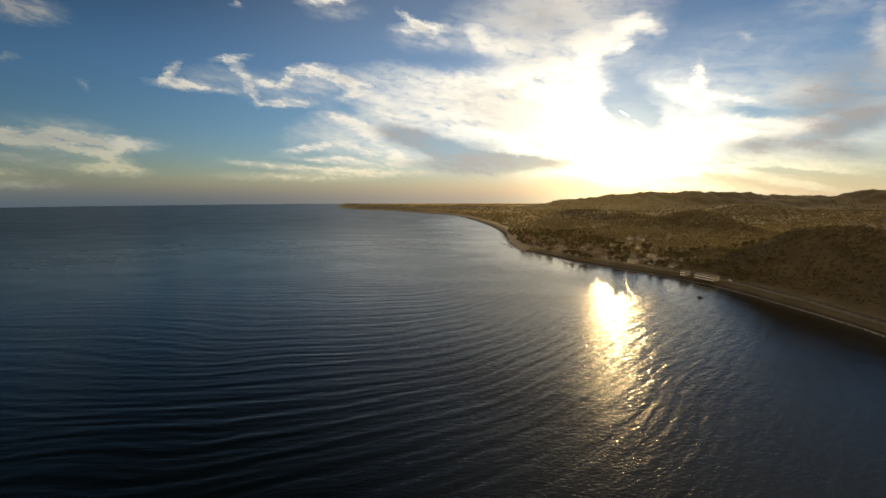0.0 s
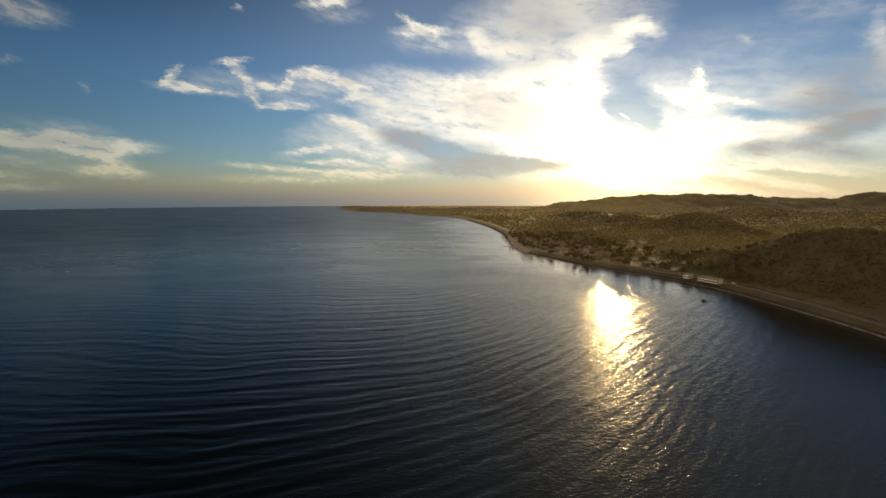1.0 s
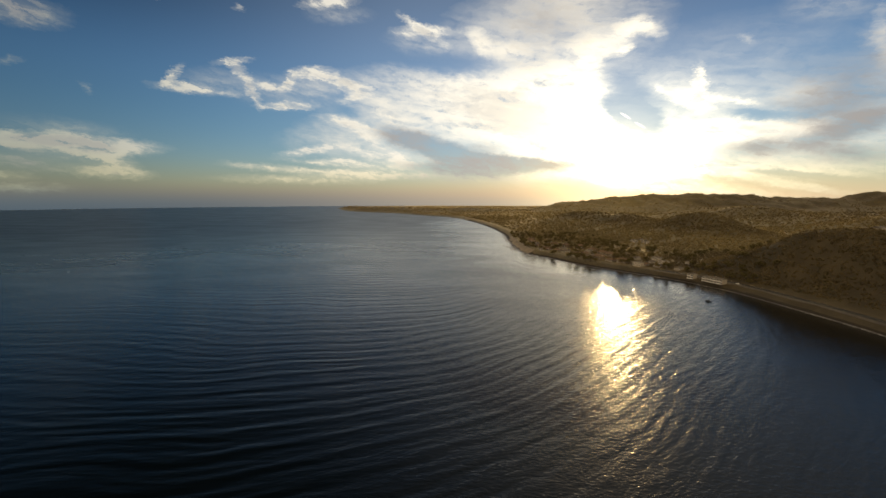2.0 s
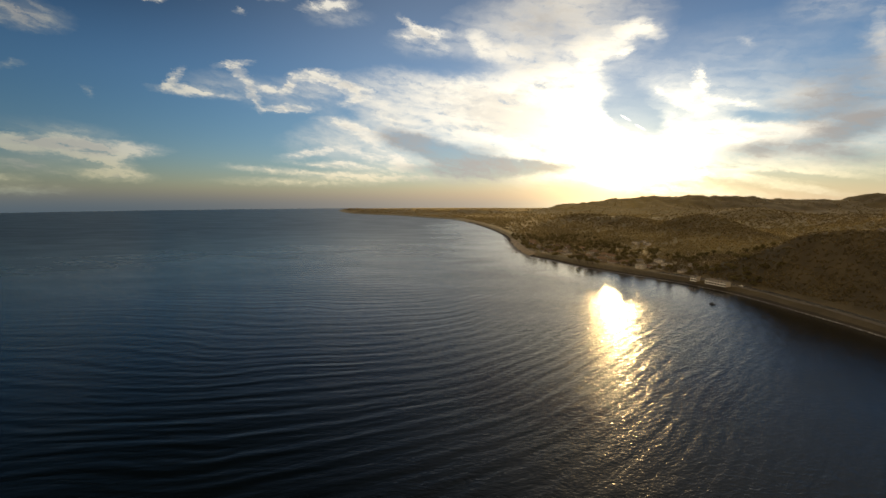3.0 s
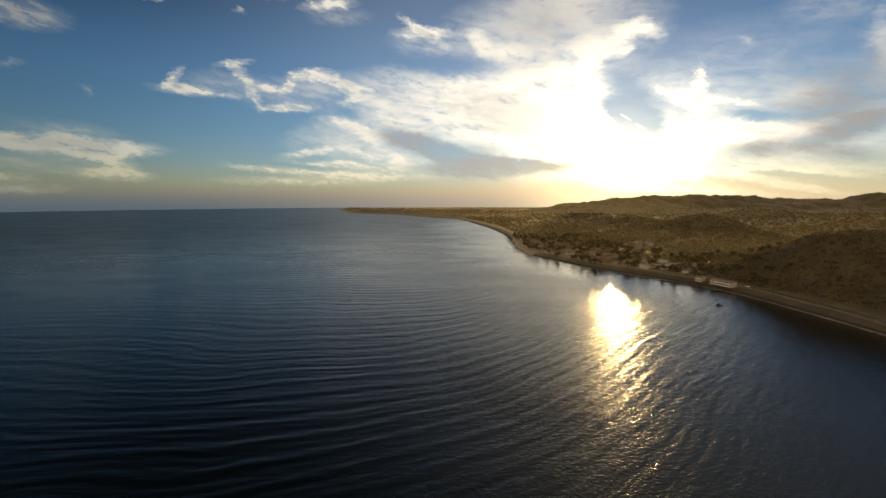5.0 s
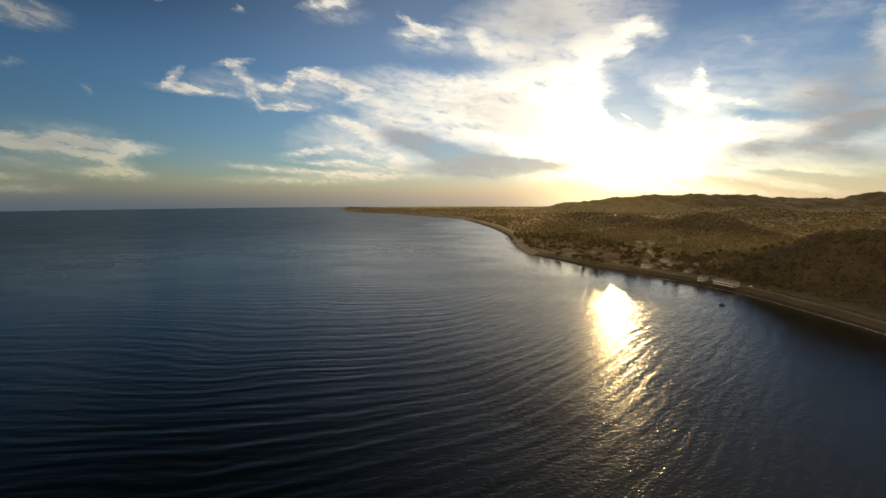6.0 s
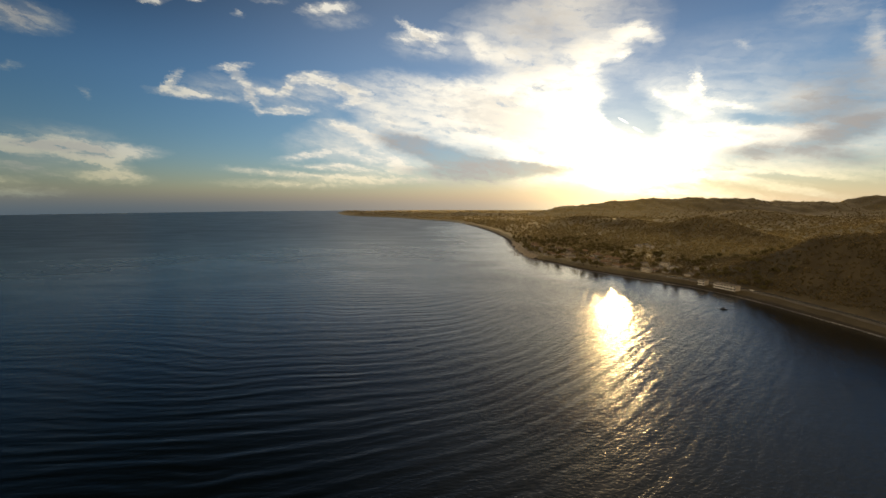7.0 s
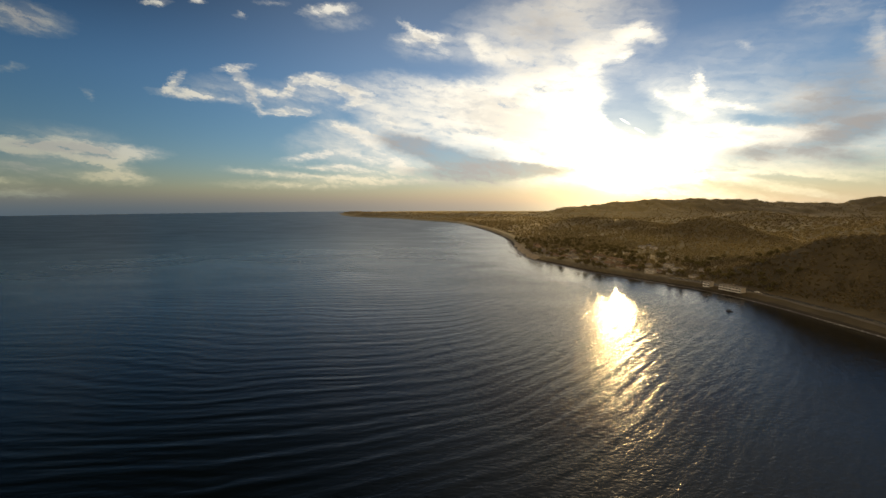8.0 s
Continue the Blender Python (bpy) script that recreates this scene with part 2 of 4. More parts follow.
SKY_GAIN = 0.119
tone = W.mix(W.step(elevation, 1.0, 11.0), tuple(SKY_GAIN * c for c in (0.92, 0.98, 1.32)), tuple(SKY_GAIN * c for c in (0.80, 0.98, 1.22)))
air = W.vec("MULTIPLY", sky.outputs[0], tone)
air = W.vec("SCALE", air, W.step(elevation, 13.0, 31.0, 1.0, W.step(toward, 0.45, 0.85, 0.07, 0.60)))      # upper sky dimmed so the near water reflects darker, in place of lens vignetting
air = W.vec("SCALE", air, W.step(toward, 0.70, 0.25, 1.0, 0.86))      # sky away from the sun dimmed too, for the vignetted corner
lit = W.mix(W.step(toward, 0.35, 0.70), (0.37, 0.40, 0.36), W.mix(glow_wide, (0.64, 0.64, 0.60), (0.90, 0.87, 0.80)))
lit = W.vec("MULTIPLY", lit, W.mix(W.step(elevation, 1.0, 6.0), (1.12, 1.02, 0.72), (1.0, 1.0, 1.0)))      # yellower low down
lit = W.mix(W.step(toward, 0.25, -0.5), lit, (1.55, 1.20, 0.78))      # added cloud opposite the sun, set overbright as fill for the hills
lit = W.vec("ADD", lit, W.vec("SCALE", (1.0, 0.90, 0.64), W.math("ADD", W.math("ADD", W.math("MULTIPLY", glow_mid, 2.0), W.math("MULTIPLY", glow_heap, 0.45)), W.math("MULTIPLY", glow_broad, 0.15))))
dim = W.mix(glow_mid, W.mix(glow_broad, (0.27, 0.275, 0.295), (0.40, 0.38, 0.375)), (0.80, 0.62, 0.38))
cloud = W.mix(shade, lit, dim)
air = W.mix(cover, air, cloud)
air = W.vec("ADD", air, W.vec("SCALE", (1.0, 0.78, 0.40), W.math("MULTIPLY", glow_core, 3.0)))
air = W.vec("ADD", air, W.vec("SCALE", (1.0, 0.80, 0.46), W.math("MULTIPLY", W.math("MULTIPLY", glow_mid, 0.30), W.math("SUBTRACT", 1.0, W.math("MULTIPLY", shade, 0.75)))))
air = W.vec("ADD", air, W.vec("SCALE", (0.95, 0.90, 0.80), W.math("MULTIPLY", glow_wide, 0.055)))
# thin high haze round the cloud heap
haze = W.math("POWER", W.math("MAXIMUM", W.vec("DOT_PRODUCT", way, tuple(Vector((-0.03, 0.96, 0.27)).normalized())), 0.0), 16.0)
air = W.vec("ADD", air, W.vec("SCALE", (0.90, 0.98, 1.02), W.math("MULTIPLY", haze, 0.07)))
# the grey-beige murk along the horizon
murk = W.math("POWER", W.step(elevation, -3.0, 7.0, 1.0, 0.0), 1.9)
murk_colour = W.vec("ADD", W.mix(glow_wide, (0.150, 0.21, 0.25), (0.60, 0.53, 0.44)),
                    W.vec("SCALE", (1.0, 0.80, 0.46), W.math("MULTIPLY", glow_mid, 0.9)))
murk_colour = W.mix(W.step(azimuth, 26.0, 38.0), murk_colour, (0.70, 0.69, 0.58))      # clearer and greyer over the hills
air = W.mix(W.math("MULTIPLY", murk, W.step(azimuth, 26.0, 38.0, 0.85, 0.75)), air, murk_colour)
bank = W.math("MULTIPLY", W.step(elevation, -1.6, 2.2, 0.95, 0.0), W.step(azimuth, 25.0, 37.0, 1.0, 0.15))      # the darker sea haze right on the horizon
bank_colour = W.vec("ADD", W.mix(glow_wide, (0.075, 0.110, 0.148), (0.50, 0.43, 0.35)), W.vec("SCALE", (1.0, 0.78, 0.36), W.math("MULTIPLY", glow_mid, 1.2)))
air = W.mix(bank, air, bank_colour)
# short broken trail of an aeroplane
for u, v in ((23.0, 9.75), (24.7, 8.55)):
    trail = W.mapping(flat, (u, v, 0), (0, 0, radians(-33)), (0.95, 0.16, 1), "TEXTURE")
    ball = W.add("ShaderNodeTexGradient", gradient_type="SPHERICAL")
    W.put(ball.inputs[0], W.vec("MULTIPLY", trail, (1, 1, 0)))
    air = W.mix(W.step(ball.outputs["Fac"], 0.05, 0.5, 0.0, 0.9), air, (1.5, 1.45, 1.35))

shine = W.add("ShaderNodeBackground")
W.put(shine.inputs[0], air)
W.put(shine.inputs[1], 1.0)
out = W.add("ShaderNodeOutputWorld")
W.put(out.inputs[0], shine.outputs[0])

# ---------------------------------------------------------------- materials
MATS = {}


def material(name, build):
    m = bpy.data.materials.new(name)
    m.use_nodes = True
    n = Nodes(m.node_tree)
    bsdf = n.add("ShaderNodeBsdfPrincipled")
    n.put(n.add("ShaderNodeOutputMaterial").inputs[0], bsdf.outputs[0])
    build(n, bsdf)
    MATS[name] = m
    return m


def place(n):
    return n.add("ShaderNodeNewGeometry").outputs["Position"]


def bump(n, height, distance, strength=1.0, normal=None):
    b = n.add("ShaderNodeBump")
    b.inputs["Strength"].default_value = strength
    b.inputs["Distance"].default_value = distance
    n.put(b.inputs["Height"], height)
    n.put(b.inputs["Normal"], normal)
    return b.outputs[0]


def plain(name, colour, rough, grain=0.15, scale=1.0, metal=0.0, relief=0.01):
    """A surface of one colour with fine grain and larger stains."""

    def build(n, bsdf):
        p = place(n)
        fine = n.noise(p, 3.0 * scale, 5.0, 0.6)
        stain = n.noise(p, 0.35 * scale, 3.0, 0.6)
        f = n.math("ADD", n.math("MULTIPLY", fine, 0.5), n.math("MULTIPLY", stain, 0.5))
        dark = tuple(c * (1 - 2 * grain) for c in colour)
        pale = tuple(min(1, c * (1 + 2 * grain)) for c in colour)
        n.put(bsdf.inputs["Base Color"], n.mix(n.step(f, 0.3, 0.7), dark, pale))
        bsdf.inputs["Metallic"].default_value = metal
        bsdf.inputs["Specular IOR Level"].default_value = 0.2 if rough > 0.6 else 0.5
        n.put(bsdf.inputs["Roughness"], n.step(fine, 0.2, 0.8, max(0, rough - 0.1), min(1, rough + 0.1)))
        n.put(bsdf.inputs["Normal"], bump(n, fine, relief))

    return material(name, build)


def water(n, bsdf):
    p = place(n)
    # wind puffs and smooth slicks, metres across
    puff = n.noise(n.mapping(p, rot=(0, 0, 0.5), scale=(0.006, 0.016, 0.01)), 1.0, 4.0, 0.6, 0.6)
    # wavelets lie with the swell: straight across in the open, slanting near the shore
    side = n.add("ShaderNodeSeparateXYZ")
    n.put(side.inputs[0], p)
    turn_in = n.step(side.outputs[0], -150.0, 90.0)
    chop = n.mix(turn_in, n.noise(n.along(p, 4, 28, 4.5), 1.0, 2.0, 0.5, 0.3),
                 n.noise(n.along(p, 42, 17, 4.2), 1.0, 2.0, 0.5, 0.3))
    facets = n.noise(n.along(p, 26, 4.2, 1.7), 1.0, 3.0, 0.6, 0.2)
    specks = n.noise(n.along(p, -12, 2.2, 1.4), 1.0, 2.0, 0.5)
    # lee water close under the shore, a ragged belt of calm
    shore = n.add("ShaderNodeAttribute", attribute_name="lee").outputs["Fac"]
    rough_water = n.step(n.math("ADD", shore, n.math("MULTIPLY", n.math("SUBTRACT", puff, 0.5), 0.5)), 0.05, 0.55, 0.55, 1.0)
    high = n.math("ADD", n.math("MULTIPLY", chop, n.step(turn_in, 0.0, 1.0, 0.22, 0.30)), n.math("MULTIPLY", facets, n.step(turn_in, 0.0, 1.0, 0.08, 0.22)))
    high = n.math("ADD", high, n.math("MULTIPLY", specks, n.step(turn_in, 0.2, 1.0, 0.04, 0.19)))
    high = n.math("MULTIPLY", high, n.step(n.vec("LENGTH", p), 450.0, 1600.0, 1.0, 0.2))
    n.put(bsdf.inputs["Normal"], bump(n, n.math("MULTIPLY", high, rough_water), 1.0))
    n.put(bsdf.inputs["Base Color"], n.mix(puff, (0.0012, 0.003, 0.004), (0.0016, 0.004, 0.005)))
    # far out the waves are finer than can be told apart and act as roughness
    far = n.step(n.vec("LENGTH", p), 250.0, 1800.0, 0.215, 0.37)
    n.put(bsdf.inputs["Roughness"], n.math("MULTIPLY", n.math("MULTIPLY", rough_water, far), n.step(puff, 0.3, 0.7, 0.88, 1.08)))
    bsdf.inputs["IOR"].default_value = 1.333


material("sea_water", water)


def cover_haze_colour(n, patch, big):
    """Dry gold grass on the plain and the far hills, darker chaparral on the slopes above the road; haze is painted in
    as paler gold.
    """
    brush_haze = n.add("ShaderNodeAttribute", attribute_name="brush_haze").outputs["Fac"]
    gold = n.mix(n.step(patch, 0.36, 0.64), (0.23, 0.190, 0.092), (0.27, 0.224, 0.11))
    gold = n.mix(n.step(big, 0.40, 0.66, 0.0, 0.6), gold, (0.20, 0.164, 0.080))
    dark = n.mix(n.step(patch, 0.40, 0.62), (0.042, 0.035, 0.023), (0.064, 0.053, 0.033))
    return n.mix(n.math("ADD", brush_haze, n.math("MULTIPLY", n.math("SUBTRACT", big, 0.5), 0.7), clamp=True), gold, dark)


def scrub_ground(n, bsdf):
    p = place(n)
    big = n.noise(p, 0.008, 5.0, 0.6, 0.4)
    patch = n.noise(p, 0.05, 5.0, 0.65)
    fine = n.noise(p, 0.5, 4.0, 0.6)
    c = cover_haze_colour(n, patch, big)
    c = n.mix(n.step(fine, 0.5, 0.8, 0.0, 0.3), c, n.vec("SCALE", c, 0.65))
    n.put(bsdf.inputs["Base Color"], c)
    # gleam of dry stalks and leaves, raised and tinted gold to imitate backlit haze
    bsdf.inputs["Roughness"].default_value = 0.74
    bsdf.inputs["Specular IOR Level"].default_value = 0.5
    bsdf.inputs["Specular Tint"].default_value = (1.0, 0.86, 0.55, 1)
    bsdf.inputs["Sheen Weight"].default_value = 0.28
    bsdf.inputs["Sheen Roughness"].default_value = 0.35
    bsdf.inputs["Sheen Tint"].default_value = (1.0, 0.82, 0.45, 1)
    n.put(bsdf.inputs["Normal"], bump(n, n.math("ADD", patch, n.math("MULTIPLY", fine, 0.2)), 0.7))


material("dry_scrub_slope", scrub_ground)


def leaves(dark, pale):
    def build(n, bsdf):
        p = place(n)
        island = n.add("ShaderNodeNewGeometry").outputs["Random Per Island"]
        f = n.math("ADD", n.math("MULTIPLY", island, 0.6), n.math("MULTIPLY", n.noise(p, 0.25, 3.0), 0.5))
        n.put(bsdf.inputs["Base Color"], n.mix(n.step(f, 0.2, 0.85), dark, pale))
        bsdf.inputs["Roughness"].default_value = 0.8
        bsdf.inputs["Specular IOR Level"].default_value = 0.2
        bsdf.inputs["Sheen Weight"].default_value = 0.4
        bsdf.inputs["Sheen Tint"].default_value = (1.0, 0.85, 0.45, 1)
        # thin leaves let light through
        glow = n.add("ShaderNodeBsdfTranslucent")
        n.put(glow.inputs[0], n.mix(n.step(f, 0.2, 0.85), tuple(2.4 * c for c in dark), tuple(2.6 * c for c in pale)))
        both = n.add("ShaderNodeMixShader")
        both.inputs[0].default_value = 0.6
        n.put(both.inputs[1], bsdf.outputs[0])
        n.put(both.inputs[2], glow.outputs[0])
        n.put(n.tree.nodes["Material Output"].inputs[0], both.outputs[0])

    return build


def scrub_leaf(n, bsdf):
    p = place(n)
    island = n.add("ShaderNodeNewGeometry").outputs["Random Per Island"]
    c = cover_haze_colour(n, n.noise(p, 0.05, 5.0, 0.65), n.noise(p, 0.008, 5.0, 0.6, 0.4))
    shrub_haze = n.add("ShaderNodeAttribute", attribute_name="brush_haze").outputs["Fac"]
    # leaf colour raised above the ground's, to cancel self-shading and imitate haze
    n.put(bsdf.inputs["Base Color"], n.vec("MULTIPLY", c, n.mix(island, n.mix(shrub_haze, (1.35, 1.35, 1.28), (1.9, 1.9, 1.8)), n.mix(shrub_haze, (1.8, 1.78, 1.65), (2.5, 2.45, 2.3)))))
    # gold-tinted gloss and sheen, raised here as well for the missing haze
    bsdf.inputs["Roughness"].default_value = 0.6
    bsdf.inputs["Specular IOR Level"].default_value = 0.5
    bsdf.inputs["Specular Tint"].default_value = (1.0, 0.86, 0.55, 1)
    bsdf.inputs["Sheen Weight"].default_value = 0.5
    bsdf.inputs["Sheen Tint"].default_value = (1.0, 0.82, 0.45, 1)
    # thin leaves let light through
    glow = n.add("ShaderNodeBsdfTranslucent")
    n.put(glow.inputs[0], n.mix(shrub_haze, (0.50, 0.38, 0.17), (0.27, 0.205, 0.10)))
    both = n.add("ShaderNodeMixShader")
    both.inputs[0].default_value = 0.6
    n.put(both.inputs[1], bsdf.outputs[0])
    n.put(both.inputs[2], glow.outputs[0])
    n.put(n.tree.nodes["Material Output"].inputs[0], both.outputs[0])


material("scrub_leaves", scrub_leaf)
material("tree_leaves", leaves((0.075, 0.064, 0.028), (0.135, 0.110, 0.048)))
plain("bark", (0.11, 0.08, 0.055), 0.9, 0.25, 2.0, relief=0.03)
# dark brown, after the vegetated strip between waterline and road
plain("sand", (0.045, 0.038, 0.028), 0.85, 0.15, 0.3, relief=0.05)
plain("dry_sand", (0.32, 0.27, 0.20), 0.85, 0.15, 0.3, relief=0.05)
plain("wet_sand", (0.05, 0.042, 0.033), 0.6, 0.15, 0.2, relief=0.02)
plain("asphalt", (0.055, 0.054, 0.052), 0.85, 0.2, 0.6)
plain("road_paint", (0.70, 0.66, 0.50), 0.7, 0.12, 2.0)
plain("concrete", (0.12, 0.11, 0.098), 0.8, 0.15, 0.6)
plain("white_stucco", (0.36, 0.33, 0.28), 0.8, 0.06, 0.5)
plain("cream_stucco", (0.20, 0.165, 0.12), 0.8, 0.08, 0.5)
plain("grey_timber", (0.28, 0.25, 0.22), 0.8, 0.15, 1.0)
plain("tile_roof", (0.17, 0.115, 0.075), 0.8, 0.2, 1.0, relief=0.03)
plain("gravel_roof", (0.17, 0.152, 0.13), 0.9, 0.12, 1.0)
plain("rock", (0.16, 0.13, 0.10), 0.85, 0.25, 0.6, relief=0.1)
plain("dark_hull", (0.035, 0.04, 0.05), 0.4, 0.1, 2.0)
plain("white_paint", (0.78, 0.77, 0.74), 0.4, 0.05, 2.0)
plain("steel", (0.5, 0.5, 0.5), 0.35, 0.08, 2.0, metal=1.0)
plain("tyre_rubber", (0.03, 0.03, 0.03), 0.8, 0.1, 4.0)


def foam(n, bsdf):
    p = place(n)
    lace = n.noise(n.mapping(p, scale=(0.35, 0.35, 0.35)), 1.0, 6.0, 0.7, 0.6)
    n.put(bsdf.inputs["Base Color"], n.mix(lace, (0.40, 0.40, 0.39), (0.58, 0.57, 0.55)))
    bsdf.inputs["Roughness"].default_value = 0.7
    n.put(bsdf.inputs["Alpha"], n.step(lace, 0.44, 0.60))
    n.put(bsdf.inputs["Normal"], bump(n, lace, 0.15))


material("sea_foam", foam)


def pane(n, bsdf):
    bsdf.inputs["Base Color"].default_value = (0.03, 0.035, 0.04, 1)
    bsdf.inputs["Roughness"].default_value = 0.05
    n.put(bsdf.inputs["Normal"], bump(n, n.noise(place(n), 1.0, 1.0), 0.01))


material("window_glass", pane)


# ---------------------------------------------------------------- mesh helpers
def mesh_of(name, verts, faces, mat, smooth=False):
    me = bpy.data.meshes.new(name)
    if isinstance(verts, np.ndarray):
        verts = verts.astype(np.float32)
        faces = np.asarray(faces, dtype=np.int32)
        k = faces.shape[1]
        me.vertices.add(len(verts))
        me.vertices.foreach_set("co", verts.ravel())
        me.loops.add(faces.size)
        me.loops.foreach_set("vertex_index", faces.ravel())
        me.polygons.add(len(faces))
        me.polygons.foreach_set("loop_start", np.arange(0, faces.size, k, dtype=np.int32))
        me.update(calc_edges=True)
    else:
        me.from_pydata(verts, [], faces)
    me.materials.append(MATS[mat])
    me.polygons.foreach_set("use_smooth", [smooth] * len(me.polygons))
    me.update()
    return me


def part(name, bm, mat, parent=None, label=""):
    """Links a bmesh as one mesh object under a thing or a part."""
    me = bpy.data.meshes.new(name)
    bm.normal_update()
    bm.to_mesh(me)
    bm.free()
    me.materials.append(MATS[mat])
    ob = new(name, me)
    if parent:
        ob.parent = parent
    if label:
        tagged(ob, label)
    return ob


def box(x0, x1, y0, y1, z0, z1, bevel=0.0, bm=None):
    own = bm is None
    bm = bmesh.new() if own else bm
    r = bmesh.ops.create_cube(bm, size=1.0)["verts"]
    for v in r:
        v.co = Vector((x0 + (v.co.x + 0.5) * (x1 - x0), y0 + (v.co.y + 0.5) * (y1 - y0), z0 + (v.co.z + 0.5) * (z1 - z0)))
    if bevel:
        edges = list({e for v in r for e in v.link_edges})
        bmesh.ops.bevel(bm, geom=edges, offset=bevel, segments=1, affect="EDGES")
    return bm


def empty(name, **tags):
    return tagged(new(name), **tags)


# ---------------------------------------------------------------- plan of the coast
SHORE = np.array((
    (-1000, 3900), (-820, 3350), (-660, 3010), (-340, 2770), (-120, 2410), (50, 2190), (112, 1880), (160, 1525),
    (174, 1220), (160, 1056), (150, 880), (157, 792), (186, 742), (210, 674), (238, 632), (263, 596), (287, 564),
    (307, 533), (322, 499), (331, 468), (337, 424), (342, 392), (345, 360), (346, 330), (343, 300), (335, 200),
    (318, 0), (270, -400), (150, -1500), (0, -3200),
), float)
for _ in range(2):                  # rounds the corners
    SHORE = np.vstack((SHORE[:1], np.column_stack((SHORE[:-1] * 0.75 + SHORE[1:] * 0.25, SHORE[:-1] * 0.25 + SHORE[1:] * 0.75)).reshape(-1, 2), SHORE[-1:]))
LAND = np.vstack((SHORE, ((1500, -4000), (4600, -1500), (4750, 900), (3500, 3300), (1500, 4600), (-300, 4650), (-900, 4350))))


def segment_distance(P, A, B):
    """Distances of the points P from the stretch A to B, and how far along it they lie (0 to 1)."""
    d = B - A
    t = np.clip(((P - A) @ d) / (d @ d), 0, 1)
    return np.hypot(*(P - (A + t[:, None] * d)).T), t


def inland(P):
    """Metres inland of the waterline, negative at sea."""
    best = np.full(len(P), 1e9)
    inside = np.zeros(len(P), bool)
    for A, B in zip(LAND, np.roll(LAND, -1, axis=0)):
        best = np.minimum(best, segment_distance(P, A, B)[0])
        cross = (A[1] > P[:, 1]) != (B[1] > P[:, 1])
        with np.errstate(divide="ignore", invalid="ignore"):
            xs = (B[0] - A[0]) * (P[:, 1] - A[1]) / (B[1] - A[1] + 1e-12) + A[0]
        inside ^= cross & (P[:, 0] < xs)
    return np.where(inside, best, -best)


def spine(P, points, width, power=2.0):
    """Height of a ridge whose crest runs through the points (x, y, height)."""
    high = np.zeros(len(P))
    Q = np.array(points, float)
    for a, b in zip(Q, Q[1:]):
        d, t = segment_distance(P, a[:2], b[:2])
        high = np.maximum(high, (a[2] + t * (b[2] - a[2])) * np.exp(-(d / width) ** power))
    return high


def value_noise(P, size, seed):
    """Smooth random heights (-1 to 1) on a lattice of that size."""
    rng = np.random.default_rng(seed)
    table = rng.uniform(-1, 1, (256, 256))
    q = P / size + 1000.0
    i = np.floor(q).astype(int)
    f = q - i
    f = f * f * (3 - 2 * f)
    g = lambda a, b: table[(i[:, 0] + a) % 256, (i[:, 1] + b) % 256]
    return ((g(0, 0) * (1 - f[:, 0]) + g(1, 0) * f[:, 0]) * (1 - f[:, 1]) + (g(0, 1) * (1 - f[:, 0]) + g(1, 1) * f[:, 0]) * f[:, 1])


FAR_RIDGE = ((860, 3000, 40), (930, 3000, 70), (1010, 3000, 80), (1245, 3000, 104), (1490, 3000, 131), (1730, 3000, 143),
             (1874, 3000, 122), (2096, 3000, 139), (2262, 3000, 106), (2630, 3000, 86), (2835, 3000, 86),
             (3030, 2980, 140), (3200, 2950, 152), (3500, 2800, 170), (4000, 2200, 190), (4300, 1000, 190), (4000, -800, 170))
MIDDLE_HILL = ((560, 1700, 42), (605, 1500, 58), (614, 1350, 42), (625, 1250, 44), (640, 1150, 48), (655, 1080, 61), (652, 980, 42), (644, 900, 25))
BACK_HILL = ((1230, 2000, 34), (1314, 1800, 66), (1310, 1600, 46), (1290, 1350, 50), (1300, 1000, 80))
NEAR_HILL = ((520, 720, 16), (440, 610, 30), (418, 545, 39), (421, 510, 54), (426, 485, 70), (441, 461, 75), (453, 445, 78), (458, 422, 76), (460, 380, 76), (456, 320, 80), (446, 200, 84), (430, 0, 82), (400, -400, 82))
HEADLAND = ((-960, 3880, 20), (-860, 3600, 23), (-600, 3300, 25), (-100, 3000, 26), (300, 3000, 20))


def narrow(y):
    """By how many metres the strip between water and road is narrower towards the south."""
    return np.interp(y, (330, 470), (6.0, 0.0))


def ground_height(P):
    s = inland(P)
    s = s + narrow(P[:, 1]) * np.clip(s / 9, 0, 1)
    base = np.interp(s, (-80, -10, 0, 9, 16, 30, 60, 800, 2000), (-12, -1.6, -0.05, 1.6, 6.0, 6.0, 7.0, 11, 13))
    hills = np.zeros(len(P))
    for points, width in ((FAR_RIDGE, 280), (BACK_HILL, 240), (HEADLAND, 330)):
        hills = np.maximum(hills, spine(P, points, width, 1.7))
    hills = np.maximum(hills, spine(P, MIDDLE_HILL, 150, 1.8))
    hills = np.maximum(hills, spine(P, NEAR_HILL, 72, 1.7))
    rough = 5 * value_noise(P, 170, 1) + 2.6 * value_noise(P, 75, 2) + 1.2 * value_noise(P, 32, 3)
    rough = rough + np.clip((P[:, 1] - 2300) / 500, 0, 1) * (7 * value_noise(P, 120, 8) + 4 * value_noise(P, 60, 9) + 5 * value_noise(P, 34, 10))
    gullies = np.abs(value_noise(P, 210, 4)) * 0.16 + np.abs(value_noise(P, 90, 5)) * 0.08
    room = np.clip((s - 31) / 48, 0, 1)
    rise = np.clip(hills * (1.06 - gullies) - base, 0, None)
    return base + room * (rise + rough * np.clip(0.25 + rise / 40, 0, 1.3))


